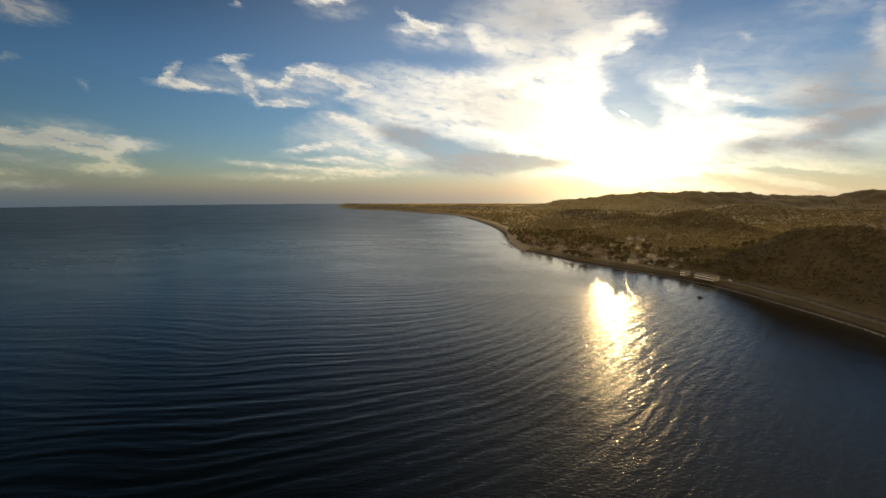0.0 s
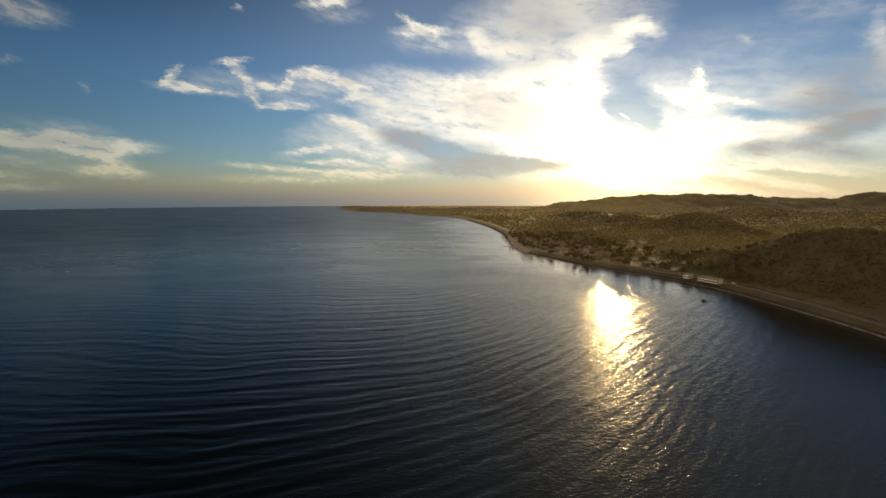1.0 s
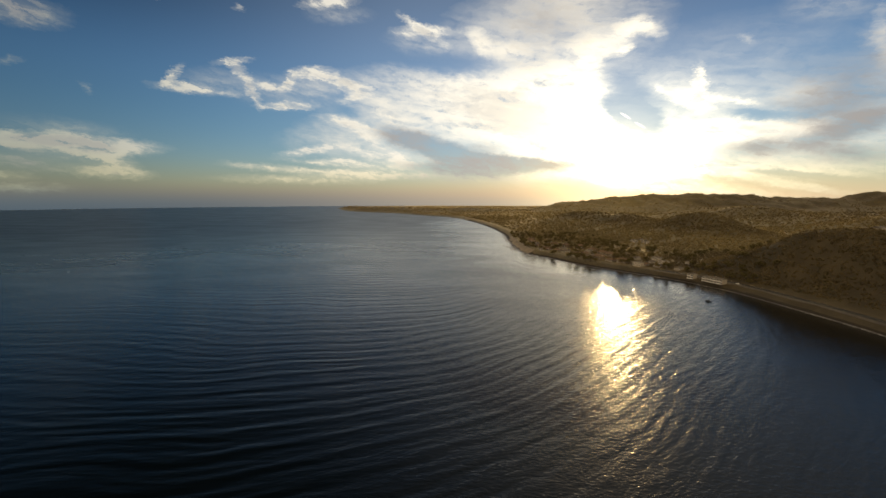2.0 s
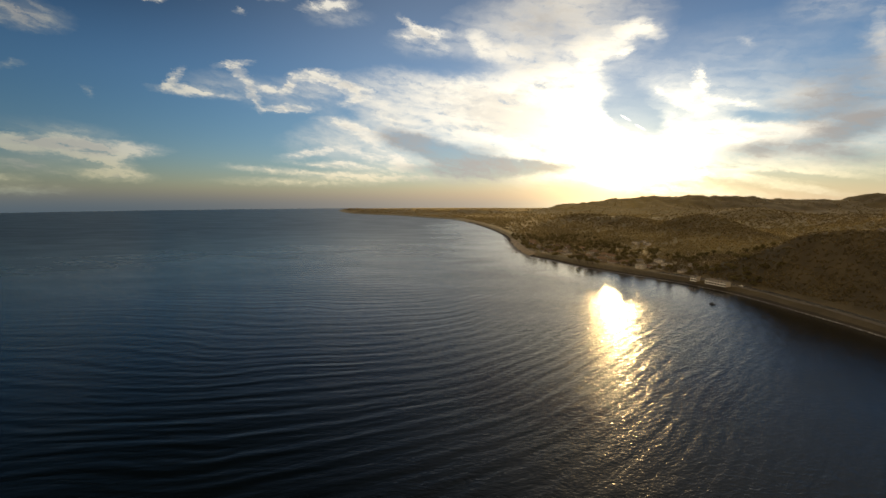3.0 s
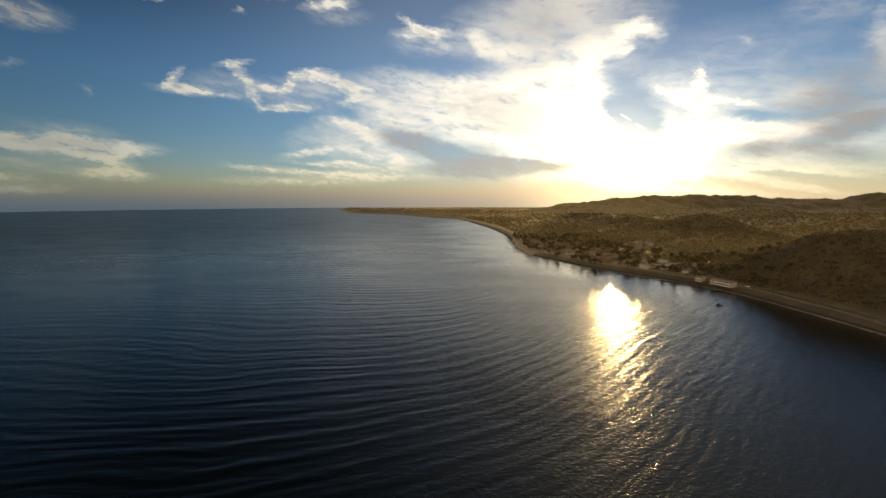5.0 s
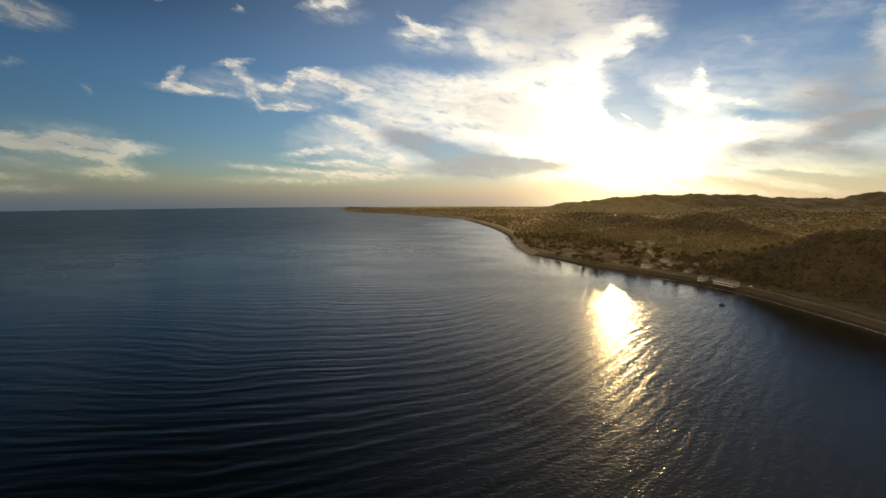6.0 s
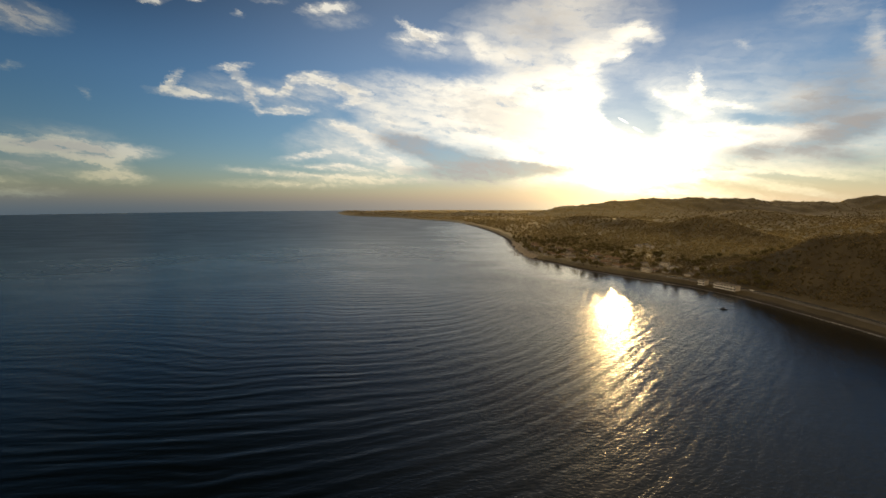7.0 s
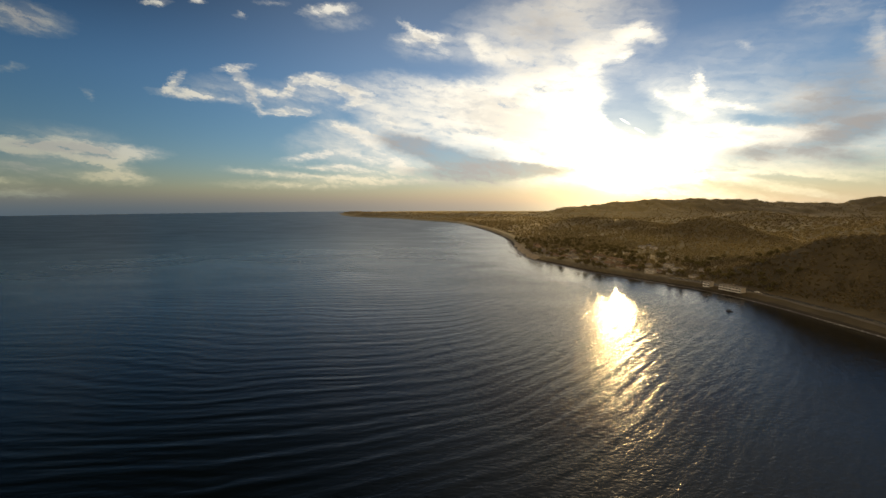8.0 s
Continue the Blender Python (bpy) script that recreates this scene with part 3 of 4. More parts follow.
def brush_haze_of(P):
    """How dark the ground colour is, 0 to 1: chaparral on the hills, paler ground standing in for haze."""
    b = np.maximum(1.1 * np.clip(spine(P, NEAR_HILL, 230) / 34, 0, 1), 0.9 * np.clip(spine(P, MIDDLE_HILL, 150) / 34, 0, 1))
    b = np.maximum(b, 0.80 * np.clip(spine(P, BACK_HILL, 240) / 45, 0, 1))
    b = np.maximum(b, np.interp(np.hypot(*P.T), (600, 1000, 1600, 2600), (0.35, 0.25, 0.18, 0.08)))
    b = np.maximum(b, 0.9 * np.clip(spine(P, HEADLAND, 330) / 14, 0, 1))
    b = np.maximum(b, np.interp(P[:, 0], (900, 2000), (0, 0.95)))
    b = np.maximum(b, np.interp(P[:, 0], (600, 1150), (0, 0.7)) * np.interp(P[:, 1], (1900, 2500), (1, 0)))
    return np.maximum(b, np.interp(inland(P), (0, 60, 350, 700), (0.9, 0.75, 0.5, 0.2)))


def lines(*stretches):
    """Grid lines from stretches (start, end, spacing)."""
    return np.unique(np.concatenate([np.arange(a, b, step) for a, b, step in stretches] + [[stretches[-1][1]]]))


def grid(xs, ys):
    X, Y = np.meshgrid(xs, ys)
    P = np.column_stack((X.ravel(), Y.ravel()))
    i = np.arange(len(xs) * len(ys)).reshape(len(ys), len(xs))
    quads = np.column_stack((i[:-1, :-1].ravel(), i[:-1, 1:].ravel(), i[1:, 1:].ravel(), i[1:, :-1].ravel()))
    return P, quads


def keep_points(V, quads, keep):
    """Drops the quads that use a vertex outside keep, and loose vertices."""
    quads = quads[keep[quads].all(axis=1)]
    used = np.unique(quads)
    index = np.full(len(V), -1)
    index[used] = np.arange(len(used))
    return used, index[quads]


# land
P, quads = grid(lines((-1250, 120, 22), (120, 720, 6), (720, 1600, 16), (1600, 4700, 30)),
                lines((-3400, -400, 60), (-400, 260, 16), (260, 900, 6), (900, 2000, 12), (2000, 4680, 22)))
used, quads = keep_points(P, quads, inland(P) > -70)
P = P[used]
soil = mesh_of("ground", np.column_stack((P, ground_height(P))), quads, "dry_scrub_slope", True)
brush_haze = brush_haze_of(P)
soil.attributes.new("brush_haze", "FLOAT", "POINT").data.foreach_set("value", brush_haze.astype(np.float32))
land = tagged(new("ground", soil),
              "dry brown-green scrub hills and coastal plain", "hillside", kind="structure")


# sea: one sheet to the horizon, with low swell that bends round towards the shore
def swell(P):
    x, y = P.T
    # the crests swing round until they run almost along the shore
    bend = 1.05 * 60 * np.logaddexp(0, x / 60)
    wander = 22 * value_noise(P, 150, 11) + 6 * value_noise(P, 52, 12) + 1.2 * value_noise(P, 18, 16)
    lee = np.clip(-inland(P) / 120, 0, 1)
    slow = np.interp(x, (-100, 150), (1.0, 0.55))      # shorter crests where they turn
    sets = 0.62 + 0.38 * value_noise(P, 95, 13)
    runs = 0.55 + 0.45 * value_noise(P, 38, 17)
    fade = np.exp(-np.hypot(x, y - 150) / 700)
    # waves are modelled where the sheet is fine enough to carry them
    near_wave = np.interp(x, (-415, -340, 300, 338), (0, 1, 1, 0)) * np.interp(y, (112, 128, 900, 1080), (0, 1, 1, 0))
    short_wave = np.interp(y, (760, 890), (1, 0))
    z = near_wave * np.interp(x, (-120, 60), (0.15, 0.20)) * sets * slow * np.sin(2 * math.pi * (y - bend + wander) / 16.5)
    z += near_wave * short_wave * np.interp(x, (-120, 60), (0.085, 0.12)) * runs * slow * np.sin(2 * math.pi * (y - 1.06 * bend + 1.3 * wander) / 9.4 + 1.0)
    z += near_wave * short_wave * 0.045 * runs * np.sin(2 * math.pi * (y - 0.9 * bend + 0.12 * x + 1.6 * wander) / 6.1 + 2.0)
    z += near_wave * np.interp(y, (430, 520), (1, 0)) * (0.03 * value_noise(P, 7, 14) + 0.025 * value_noise(P, 3.4, 15))
    return z * fade * (0.25 + 0.75 * lee)


P, quads = grid(lines((-4950, -1000, 90), (-1000, -420, 14), (-420, -120, 1.6), (-120, 340, 1.15), (340, 1200, 22), (1200, 4950, 110)),
                lines((-4950, -400, 120), (-400, 110, 22), (110, 500, 1.15), (500, 900, 2.4), (900, 1100, 6), (1100, 2200, 18), (2200, 4950, 45)))
used, quads = keep_points(P, quads, np.hypot(P[:, 0], P[:, 1] - 12) < 4940)
P = P[used]
sheet = mesh_of("water", np.column_stack((P, swell(P))), quads, "sea_water", True)
offshore = -inland(P)
lee = sheet.attributes.new("lee", "FLOAT", "POINT")
lee.data.foreach_set("value", np.clip(offshore / np.interp(P[:, 1], (500, 2000), (280, 600)) + np.interp(P[:, 1], (1700, 2700), (0, 0.8)), 0, 1).astype(np.float32))
tagged(new("water", sheet), "dark calm sea with low swell and sun glitter", "sea", kind="structure")


# ---------------------------------------------------------------- shore strips
def shore_frame():
    """Points along the waterline, two metres apart at most in the near bay, with the way inland."""
    pts = [SHORE[0]]
    for a, b in zip(SHORE, SHORE[1:]):
        n = max(1, int(np.hypot(*(b - a)) / (4 if 150 < a[1] < 1300 else 25)))
        pts += [a + (b - a) * k / n for k in range(1, n + 1)]
    pts = np.array(pts)
    for _ in range(3):
        pts[1:-1] = (pts[:-2] + 2 * pts[1:-1] + pts[2:]) / 4
    d = np.gradient(pts, axis=0)
    d /= np.hypot(*d.T)[:, None]
    return pts, np.column_stack((-d[:, 1], d[:, 0]))   # land lies to the left of the way south


LINE, IN = shore_frame()


def ribbon(name, stretch, profile, mat, wobble=0.0, seed=0):
    """A strip along the waterline: profile rows of (metres inland, height), for waterline points with y in the stretch."""
    keep = (LINE[:, 1] > stretch[0]) & (LINE[:, 1] < stretch[1])
    L, N = LINE[keep], IN[keep]
    shift = wobble * value_noise(L, 23, seed) + 0.5 * wobble * value_noise(L, 9, seed + 1)
    rows = [np.column_stack((L + N * (s - narrow(L[:, 1]) * min(1, max(0, s / 9)) + shift)[:, None], np.full(len(L), z))) for s, z in profile]
    V = np.concatenate(rows)
    n = len(L)
    i = np.arange(n - 1)
    quads = np.concatenate([np.column_stack((i + k * n, i + 1 + k * n, i + 1 + (k + 1) * n, i + (k + 1) * n)) for k in range(len(profile) - 1)])
    return mesh_of(name, V, quads, mat, True)


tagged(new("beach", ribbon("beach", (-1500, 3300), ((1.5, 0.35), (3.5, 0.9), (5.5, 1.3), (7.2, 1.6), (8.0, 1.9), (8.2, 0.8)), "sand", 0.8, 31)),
       "narrow strip of dark brown ground under the bank", "beach", kind="structure")
tagged(new("point_beach", ribbon("point_beach", (800, 1120), ((2.0, 0.6), (6, 1.6), (9.0, 2.2), (14, 5.4), (17, 6.4), (17.2, 4.0)), "dry_sand", 1.0, 43)),
       "wider bank of pale sand round the point", "beach", kind="structure")
tagged(new("wet_beach", ribbon("wet_beach", (-1500, 3300), ((-5, -0.6), (-1, 0.06), (2.4, 0.46), (2.8, 0.2)), "wet_sand", 0.8, 33)),
       "dark wet sand at the waterline", "beach", kind="structure")
for lo, hi, s0, s1, seed in ((-300, 700, -0.5, 0.1, 35), (760, 1180, -9.0, 0.5, 37), (250, 390, -2.6, -1.4, 39), (1300, 2300, -0.6, 0, 41)):
    tagged(new("surf", ribbon("surf", (lo, hi), ((s0, 0.14), ((s0 + s1) / 2, 0.34), (s1, 0.36)), "sea_foam", 1.6, seed)),
           "thin broken line of white surf", "surf", kind="structure")

ROAD_END = 575
tagged(new("road", ribbon("road", (-1500, ROAD_END), ((17.2, 5.6), (17.3, 6.16), (22.6, 6.22), (27.9, 6.16), (28.0, 5.6)), "asphalt")),
       "two-lane asphalt coast road", "road", kind="structure")
for s, w in ((17.9, 0.14), (22.5, 0.12), (22.8, 0.12), (27.2, 0.14)):
    tagged(new("lane_line", ribbon("lane_line", (-1500, ROAD_END), ((s, 6.245), (s + w, 6.245)), "road_paint")),
           "pale painted line on asphalt", "road marking", kind="structure")
tagged(new("sea_wall", ribbon("sea_wall", (-1500, ROAD_END), ((15.6, 3.0), (15.7, 7.05), (15.85, 7.1), (16.15, 7.1), (16.3, 7.05), (16.4, 4.0)), "concrete")),
       "low pale concrete wall beside the coast road", "sea wall", kind="structure")


def on_land(s, y):
    """A place s metres inland of the waterline where it passes y, and the heading of the shore there."""
    k = int(np.argmin(np.abs(LINE[:, 1] - y) + 1e6 * (LINE[:, 0] < -900)))
    p = LINE[k] + IN[k] * s
    return p, math.degrees(math.atan2(IN[k][1], IN[k][0]))


def height_at(x, y):
    return float(ground_height(np.array([[x, y]], float))[0])


# ---------------------------------------------------------------- scrub
def scrub(name, count, rmin, rmax, size, seed, leaf=9, mat="scrub_leaves", clump=60, bare=-1.4):
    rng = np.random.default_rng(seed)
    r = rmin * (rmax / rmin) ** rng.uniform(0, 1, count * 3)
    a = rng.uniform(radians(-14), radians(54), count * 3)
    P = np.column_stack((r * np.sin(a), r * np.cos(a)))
    s = inland(P)
    thick = value_noise(P, clump, seed + 1) + 0.6 * value_noise(P, clump * 0.37, seed + 2)
    ok = (s > 36) & (np.hypot(*P.T) < 4600) & (thick > rng.uniform(bare, 0.5, len(P)))
    P = P[ok][:count]
    z = ground_height(P)
    n = len(P)
    big = size * rng.uniform(0.55, 1.5, n) * np.clip(np.hypot(*P.T) / 900, 0.8, 1.8)
    # each bush: leafy flakes set about a low dome
    u = rng.normal(size=(n, leaf, 3))
    u[:, :, 2] = np.abs(u[:, :, 2])
    u /= np.linalg.norm(u, axis=2, keepdims=True)
    centre = np.column_stack((P, z))[:, None, :] + u * big[:, None, None] * np.array((0.8, 0.8, 0.75)) * rng.uniform(0.55, 1.0, (n, leaf, 1))
    t1 = np.cross(u, rng.normal(size=(n, leaf, 3)))
    t1 /= np.linalg.norm(t1, axis=2, keepdims=True)
    t2 = np.cross(u, t1) + 0.35 * u
    half = (big[:, None] * rng.uniform(0.25, 0.55, (n, leaf)))[:, :, None]
    V = np.stack((centre - t1 * half - t2 * half * 0.7, centre + t1 * half * 0.8 - t2 * half, centre + t1 * half + t2 * half * 0.8, centre - t1 * half * 0.7 + t2 * half), axis=2)
    V = V.reshape(-1, 3)
    me = mesh_of(name, V, np.arange(len(V)).reshape(-1, 4), mat)
    me.attributes.new("brush_haze", "FLOAT", "POINT").data.foreach_set("value", np.repeat(brush_haze_of(P), leaf * 4).astype(np.float32))
    return new(name, me)


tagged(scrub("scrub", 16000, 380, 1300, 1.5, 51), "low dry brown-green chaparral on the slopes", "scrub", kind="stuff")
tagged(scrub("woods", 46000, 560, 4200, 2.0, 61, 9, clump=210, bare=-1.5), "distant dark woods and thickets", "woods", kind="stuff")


# ---------------------------------------------------------------- trees
def tree(name, high, spread, seed, label):
    rng = random.Random(seed)
    top = empty(name, label=label, category="tree", group="trees along the coast")
    bm = bmesh.new()

    def limb(a, b, r0, r1):
        d = (b - a).normalized()
        m = Matrix.Translation((a + b) / 2) @ d.to_track_quat("Z", "Y").to_matrix().to_4x4()
        bmesh.ops.create_cone(bm, cap_ends=True, segments=6, radius1=r0, radius2=r1, depth=(b - a).length, matrix=m)

    fork = Vector((rng.uniform(-0.3, 0.3), rng.uniform(-0.3, 0.3), high * 0.42))
    limb(Vector((0, 0, -0.6)), fork, 0.34, 0.22)
    tips = []
    for k in range(6):
        a = k * 1.05 + rng.uniform(-0.3, 0.3)
        tip = fork + Vector((math.cos(a) * spread * rng.uniform(0.4, 0.75), math.sin(a) * spread * rng.uniform(0.4, 0.75), high * rng.uniform(0.15, 0.42)))
        limb(fork, tip, 0.14, 0.05)
        tips.append(tip)
    tips.append(fork + Vector((0, 0, high * 0.42)))
    part("trunk", bm, "bark", top, "rough brown trunk and limbs")
    verts, faces = [], []
    for tip in tips:
        for _ in range(34):
            u = Vector((rng.gauss(0, 1), rng.gauss(0, 1), rng.gauss(0, 0.8))).normalized()
            c = tip + Vector((u.x * spread * 0.46, u.y * spread * 0.46, u.z * high * 0.17)) * rng.uniform(0.5, 1.0)
            t1 = u.cross(Vector((rng.gauss(0, 1), rng.gauss(0, 1), rng.gauss(0, 1)))).normalized()
            t2 = u.cross(t1) + 0.4 * u
            h = rng.uniform(0.35, 0.8)
            i = len(verts)
            verts += [c - t1 * h - t2 * h * 0.6, c + t1 * h * 0.7 - t2 * h, c + t1 * h + t2 * h * 0.7, c - t1 * h * 0.6 + t2 * h]
            faces.append((i, i + 1, i + 2, i + 3))
    crown = new("crown", mesh_of("crown", [tuple(v) for v in verts], faces, "tree_leaves"))
    crown.parent = top
    tagged(crown, "loose dark olive-green foliage")
    return top


TREES = [tree("tree", 8.5, 4.2, 1, "dark broad-crowned tree on the coastal plain"),
         tree("tree", 11.0, 3.6, 2, "tall dark tree on the coastal plain"),
         tree("tree", 6.5, 4.6, 3, "low spreading dark tree on the coastal plain"),
         tree("tree", 9.5, 5.2, 4, "wide dense dark tree on the coastal plain")]

# ---------------------------------------------------------------- houses
def window(parent, x, y0, y1, z0, z1, frame_mat="white_paint", side=-1):
    """A window on a wall whose outer face lies at x, facing side."""
    w = part("window", box(x - 0.05, x + 0.06, y0, y1, z0, z1, 0.02), frame_mat, parent)
    part("pane", box(x + side * 0.03 - 0.045, x + side * 0.03 + 0.045, y0 + 0.12, y1 - 0.12, z0 + 0.12, z1 - 0.12), "window_glass", w)
    return w


def house(kind, wide, deep, high, wall_mat, roof_mat, label):
    """A house with its front towards -x: wide along y, deep along x."""
    top = empty("house", label=label, category="house", group="houses of the seaside village")
    bm = box(-deep / 2, deep / 2, -wide / 2, wide / 2, -2.5, high)
    part("wall", bm, wall_mat, top)
    e = 0.6
    bm = bmesh.new()
    if kind == "gable":
        ridge = high + wide * 0.22
        pts = [(-deep / 2 - e, -wide / 2 - e, high - 0.1), (deep / 2 + e, -wide / 2 - e, high - 0.1), (deep / 2 + e, wide / 2 + e, high - 0.1), (-deep / 2 - e, wide / 2 + e, high - 0.1),
               (-deep / 2 - e, 0, ridge), (deep / 2 + e, 0, ridge)]
        v = [bm.verts.new(p) for p in pts]
        for f in ((3, 2, 1, 0), (0, 1, 5, 4), (2, 3, 4, 5), (1, 2, 5), (3, 0, 4)):
            bm.faces.new([v[i] for i in f])
    elif kind == "hip":
        ridge = high + deep * 0.26
        pts = [(-deep / 2 - e, -wide / 2 - e, high - 0.1), (deep / 2 + e, -wide / 2 - e, high - 0.1), (deep / 2 + e, wide / 2 + e, high - 0.1), (-deep / 2 - e, wide / 2 + e, high - 0.1),
               (0, -wide * 0.22, ridge), (0, wide * 0.22, ridge)]
        v = [bm.verts.new(p) for p in pts]
        for f in ((3, 2, 1, 0), (0, 1, 4), (1, 2, 5, 4), (2, 3, 5), (3, 0, 4, 5)):
            bm.faces.new([v[i] for i in f])
    else:
        box(-deep / 2 - 0.35, deep / 2 + 0.35, -wide / 2 - 0.35, wide / 2 + 0.35, high, high + 0.35, 0.05, bm)
        box(-deep * 0.1, deep * 0.25, -wide * 0.2, wide * 0.15, high + 0.3, high + 1.3, 0.05, bm)
    roof = part("roof", bm, roof_mat, top)
    if kind != "flat":
        part("chimney", box(deep * 0.2, deep * 0.2 + 0.8, wide * 0.12, wide * 0.12 + 0.8, high, high + deep * 0.26 + 0.9, 0.05), "concrete", roof)
    for floor in range(max(1, int(high // 2.8))):
        n = max(2, int(wide // 3.2))
        for k in range(n):
            y = -wide / 2 + wide * (k + 0.5) / n
            if floor == 0 and k == n // 2:
                part("door", box(-deep / 2 - 0.06, -deep / 2 + 0.05, y - 0.5, y + 0.5, 0.05, 2.1, 0.02), "grey_timber", top)
            else:
                window(top, -deep / 2, y - 0.8, y + 0.8, floor * 2.8 + 0.9, floor * 2.8 + 2.2)
    return top


HOUSES = [house("gable", 11, 9, 5.6, "cream_stucco", "tile_roof", "two-storey cream house with a brown gabled roof"),
          house("flat", 13, 9, 6.0, "white_stucco", "gravel_roof", "pale flat-roofed modern house near the beach"),
          house("hip", 14, 9, 3.2, "grey_timber", "tile_roof", "low timber bungalow with a brown hipped roof"),
          house("gable", 9, 8, 3.2, "white_stucco", "gravel_roof", "small white cottage with a pale gabled roof"),
          house("hip", 15, 11, 5.8, "cream_stucco", "tile_roof", "large tan villa with a brown hipped roof"),
          house("flat", 10, 10, 3.4, "grey_timber", "gravel_roof", "low grey timber house with a flat roof")]
rng = random.Random(5)
built = []


def settle(proto, x, y, turn):
    z = height_at(x, y)
    built.append((x, y))
    return copy_thing(proto, pose(x, y, z + 0.1, 0, 0, turn))


PALE_HOUSES = ((186, 800, 3, 10), (259, 748, 1, 30), (250, 705, 3, 20), (226, 766, 3, 0), (419, 921, 1, 40), (452, 957, 3, 10),
               (432, 896, 1, 20), (288, 618, 1, 35), (331, 627, 1, 30), (338, 662, 1, 45), (313, 676, 3, 10), (318, 640, 3, 35),
               (462, 448, 3, 0))
# pale houses that stand out among the trees: x, y, which, turn
for x, y, k, turn in PALE_HOUSES:
    settle(HOUSES[k], x, y, turn)
# the row along the beach
y = 556.0
while y < 1010:
    p, turn = on_land(rng.uniform(38, 46), y)
    settle(HOUSES[rng.choice((0, 2, 2, 4, 5, 3))], p[0], p[1], turn + rng.uniform(-6, 6))
    y += rng.uniform(17, 26)
# a looser row behind
y = 560.0
while y < 940:
    p, turn = on_land(rng.uniform(72, 130), y)
    if all(math.hypot(p[0] - a, p[1] - b) > 22 for a, b in built):
        settle(HOUSES[rng.choice((0, 2, 4, 5))], p[0], p[1], turn + rng.uniform(-30, 30))
    y += rng.uniform(22, 40)
for proto in HOUSES:
    for o in (*proto.children_recursive, proto):
        bpy.data.objects.remove(o)

# trees among the houses
rng = random.Random(8)
count = 0
while count < 290:
    y = rng.uniform(470, 1150)
    p, _ = on_land((32 if y < 590 else 13) + 200 * rng.random() ** 1.5, y)
    if all(math.hypot(p[0] - a, p[1] - b) > 10 for a, b in built) and all(math.hypot(p[0] - a, p[1] - b) > 3 for a, b in built[-40:]):
        m = pose(p[0], p[1], height_at(p[0], p[1]), 0, 0, rng.uniform(0, 360)) @ Matrix.Scale(1, 4)
        copy_thing(rng.choice(TREES), m)
        count += 1
for proto in TREES:
    for o in (*proto.children_recursive, proto):
        bpy.data.objects.remove(o)


# ---------------------------------------------------------------- long block on the beach
def beach_block(label, long, deep, storeys, bays):
    """A block of flats with its front to the sea, towards -x, standing on piles."""
    top = empty("apartment_building", label=label, category="building")
    H = storeys * 3.0
    part("wall", box(-deep / 2, deep / 2, -long / 2, long / 2, 0, H, 0.05), "white_stucco", top)
    bm = box(-deep / 2 - 0.5, deep / 2 + 0.3, -long / 2 - 0.3, long / 2 + 0.3, H, H + 0.4, 0.06)
    box(-1.5, 2.0, -long * 0.1, long * 0.02, H + 0.35, H + 2.0, 0.05, bm)
    part("roof", bm, "gravel_roof", top)
    for k in range(bays + 1):
        y = -long / 2 + 0.5 + (long - 1.0) * k / bays
        part("pile", box(-deep / 2 + 0.3, -deep / 2 + 0.8, y - 0.25, y + 0.25, -3.2, 0.05), "concrete", top)
    for f, k in itertools.product(range(storeys), range(bays)):
        y = -long / 2 + long * (k + 0.5) / bays
        w = long / bays
        window(top, -deep / 2, y - w * 0.34, y + w * 0.34, f * 3.0 + 0.35, f * 3.0 + 2.5)
        b = part("balcony", box(-deep / 2 - 1.5, -deep / 2 - 0.03, y - w * 0.46, y + w * 0.46, f * 3.0 - 0.1, f * 3.0 + 0.1, 0.02), "concrete", top)
        part("railing", box(-deep / 2 - 1.5, -deep / 2 - 1.42, y - w * 0.46, y + w * 0.46, f * 3.0 + 0.13, f * 3.0 + 1.05), "white_paint", b)
    return top


p, turn = on_land(11.4, 505)
beach_block("long white two-storey block of flats above the beach", 26, 8, 2, 7).matrix_world = pose(p[0], p[1], 4.3, 0, 0, turn)
p, turn = on_land(11.4, 530)
beach_block("small white block of flats above the beach", 8, 8, 2, 2).matrix_world = pose(p[0], p[1], 4.3, 0, 0, turn)


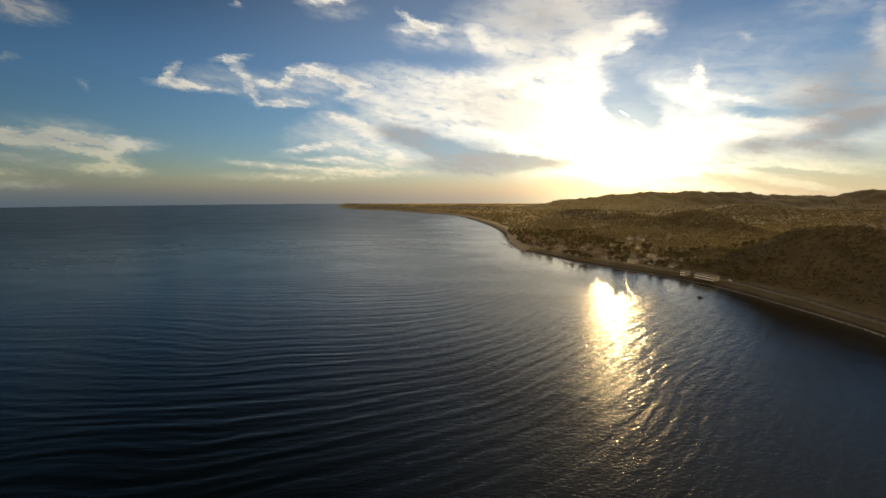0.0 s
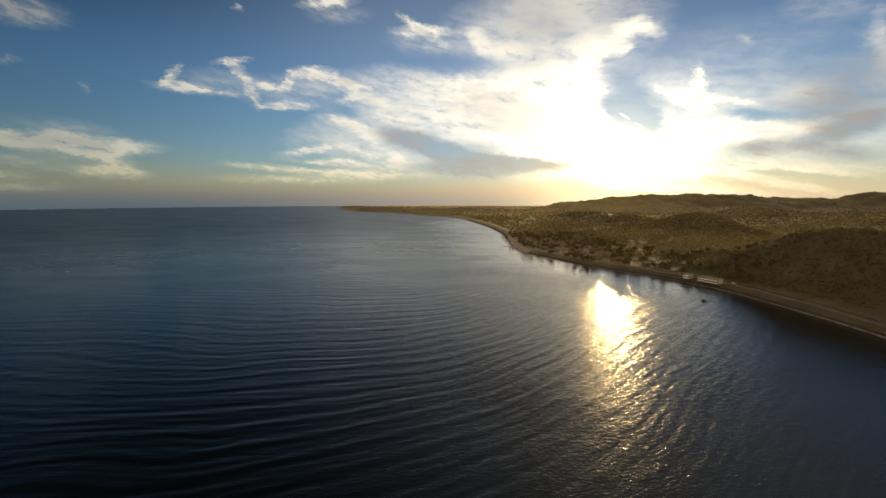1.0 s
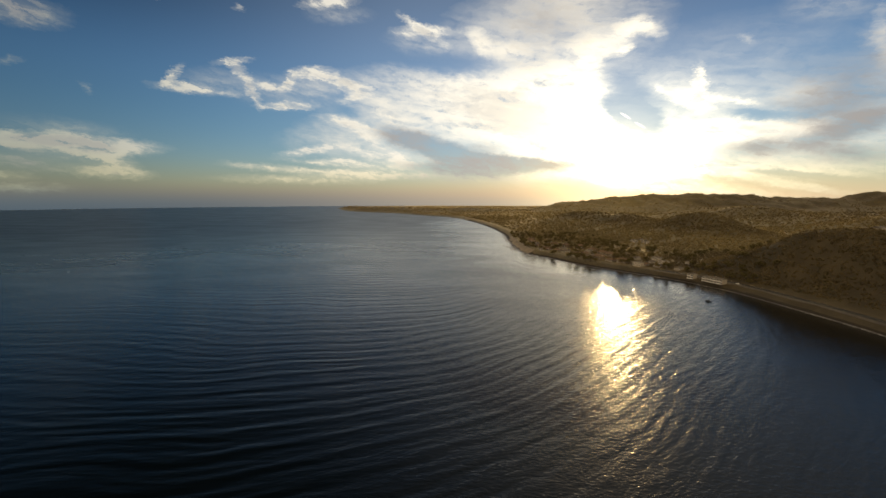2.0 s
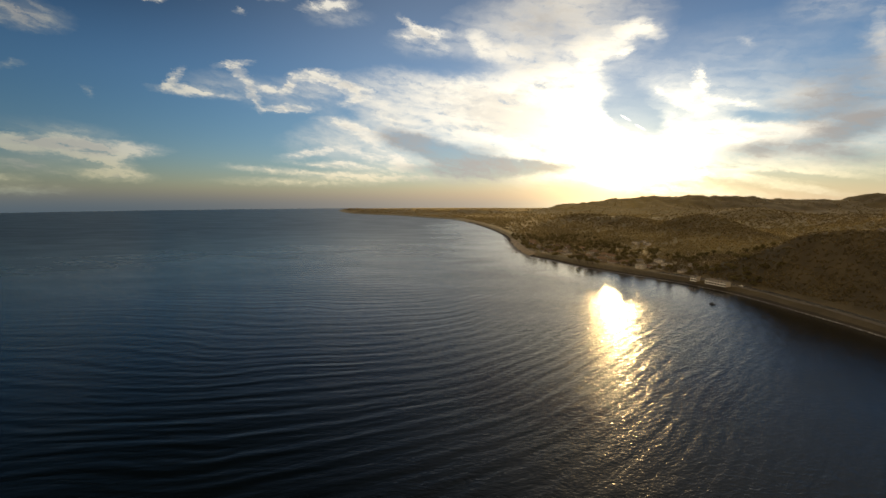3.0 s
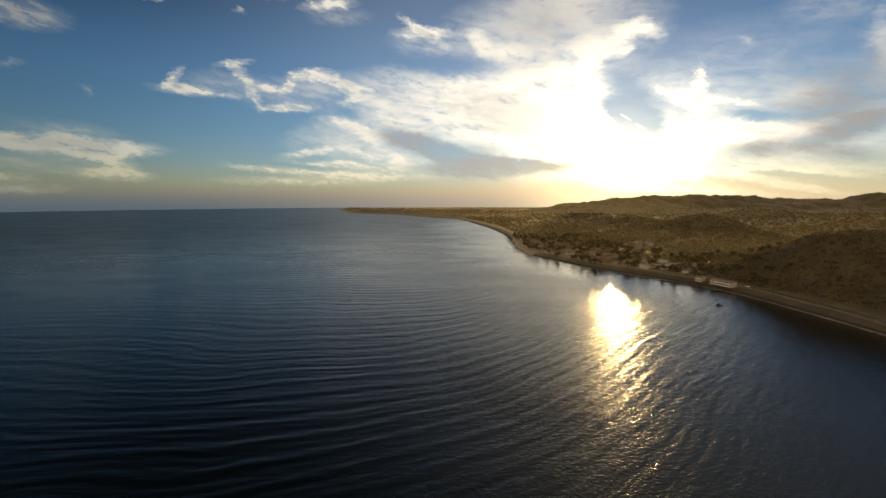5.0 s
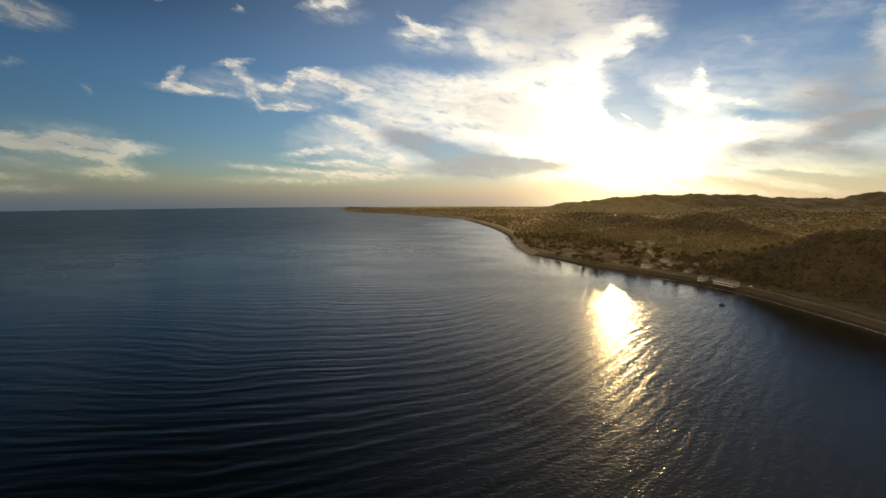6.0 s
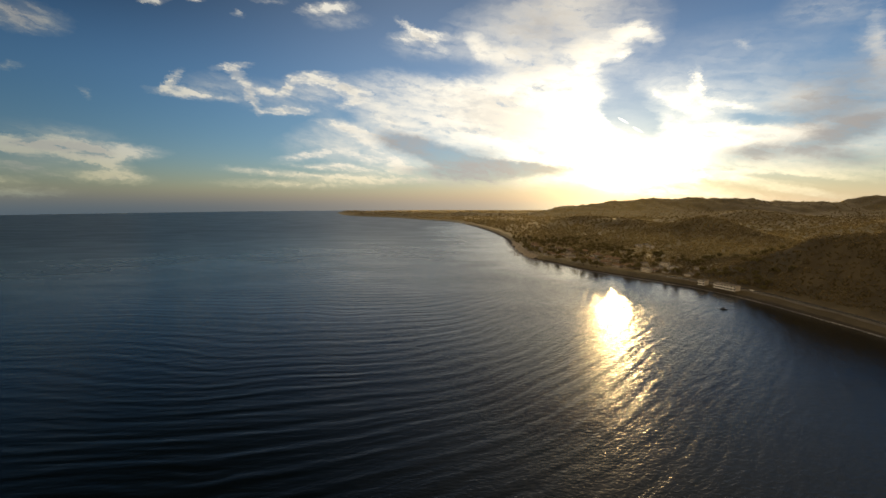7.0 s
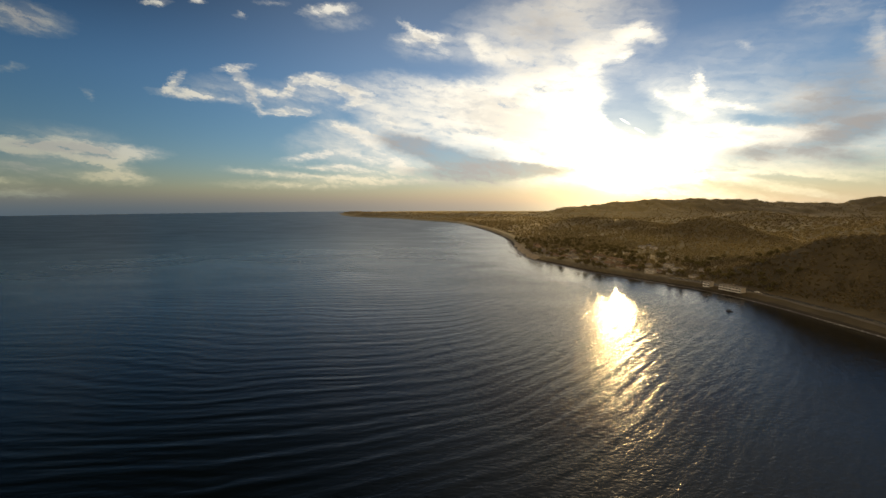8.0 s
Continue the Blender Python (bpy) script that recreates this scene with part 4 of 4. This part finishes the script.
# ---------------------------------------------------------------- boat
def boat():
    top = empty("boat", label="small dark fishing boat with a short mast on the water", category="boat")
    bm = bmesh.new()
    rings = []
    for t in np.linspace(0, 1, 9):
        x = -2.6 + 5.4 * t
        half = 1.0 * (1 - max(0, t - 0.35) ** 2 / 0.44)
        half = max(half, 0.04)
        sheer = 0.75 + 0.5 * t * t
        rings.append([bm.verts.new(v) for v in ((x, -half, sheer), (x, -half * 0.8, 0.1), (x, 0, -0.35 + 0.25 * t), (x, half * 0.8, 0.1), (x, half, sheer))])
    for a, b in zip(rings, rings[1:]):
        for i in range(4):
            bm.faces.new((a[i], b[i], b[i + 1], a[i + 1]))
    bm.faces.new(rings[0])
    for a, b in zip(rings, rings[1:]):
        bm.faces.new((a[0], a[4], b[4], b[0]))
    part("hull", bm, "dark_hull", top)
    cabin = part("cabin", box(-0.6, 1.1, -0.65, 0.65, 0.8, 2.2, 0.08), "dark_hull", top)
    part("windscreen", box(1.08, 1.14, -0.5, 0.5, 1.45, 2.0), "window_glass", cabin)
    bm = bmesh.new()
    bmesh.ops.create_cone(bm, cap_ends=True, segments=8, radius1=0.06, radius2=0.03, depth=4.2, matrix=pose(-0.2, 0, 4.2))
    part("mast", bm, "steel", top)
    part("outboard_motor", box(-2.95, -2.6, -0.22, 0.22, 0.1, 1.15, 0.06), "tyre_rubber", top)
    return top


boat().matrix_world = pose(275, 431, 0.05, 0, 0, 150)


# ---------------------------------------------------------------- rocks off the point
def rock(seed, size):
    rng = random.Random(seed)
    bm = bmesh.new()
    bmesh.ops.create_icosphere(bm, subdivisions=2, radius=size)
    for v in bm.verts:
        n = noise.noise(v.co * (0.9 / size) + Vector((seed * 7.3, 0, 0)))
        v.co *= 1 + 0.55 * n
        v.co.z *= 0.55
    ob = part("rock", bm, "rock")
    return tagged(ob, "dark wet rock awash beside the point", "rock", "rocks off the point")


rng = random.Random(12)
for k in range(14):
    p, _ = on_land(-rng.uniform(3, 22), rng.uniform(850, 940))
    rock(k, rng.uniform(0.9, 2.6)).matrix_world = pose(p[0], p[1], -0.1, 0, 0, rng.uniform(0, 360))


# ---------------------------------------------------------------- car on the coast road
def car():
    top = empty("car", label="small white car on the asphalt coast road", category="car")
    bm = bmesh.new()
    side = ((-2.1, 0.35), (2.1, 0.35), (2.15, 0.75), (1.3, 0.95), (0.7, 1.42), (-1.0, 1.45), (-1.9, 0.98), (-2.15, 0.9))
    rows = [[bm.verts.new((x, y, z)) for x, z in side] for y in (-0.85, 0.85)]
    bm.faces.new(rows[0][::-1])
    bm.faces.new(rows[1])
    for i in range(len(side)):
        j = (i + 1) % len(side)
        bm.faces.new((rows[0][i], rows[0][j], rows[1][j], rows[1][i]))
    bmesh.ops.bevel(bm, geom=list(bm.edges), offset=0.05, segments=1, affect="EDGES")
    body_ = part("body", bm, "white_paint", top)
    for y in (-0.87, 0.87):
        part("side_window", box(-1.3, 0.7, y - 0.02, y + 0.02, 1.0, 1.36), "window_glass", body_)
    for x, y in itertools.product((-1.3, 1.35), (-0.8, 0.8)):
        bm = bmesh.new()
        bmesh.ops.create_cone(bm, cap_ends=True, segments=16, radius1=0.33, radius2=0.33, depth=0.22, matrix=pose(x, y, 0.33, 90))
        wheel = part("wheel", bm, "tyre_rubber", top)
        bm = bmesh.new()
        bmesh.ops.create_cone(bm, cap_ends=True, segments=12, radius1=0.2, radius2=0.2, depth=0.24, matrix=pose(x, y, 0.33, 90))
        part("rim", bm, "steel", wheel)
    return top


p, turn = on_land(20.0, 483)
car().matrix_world = pose(p[0], p[1], 6.22, 0, 0, turn + 90)
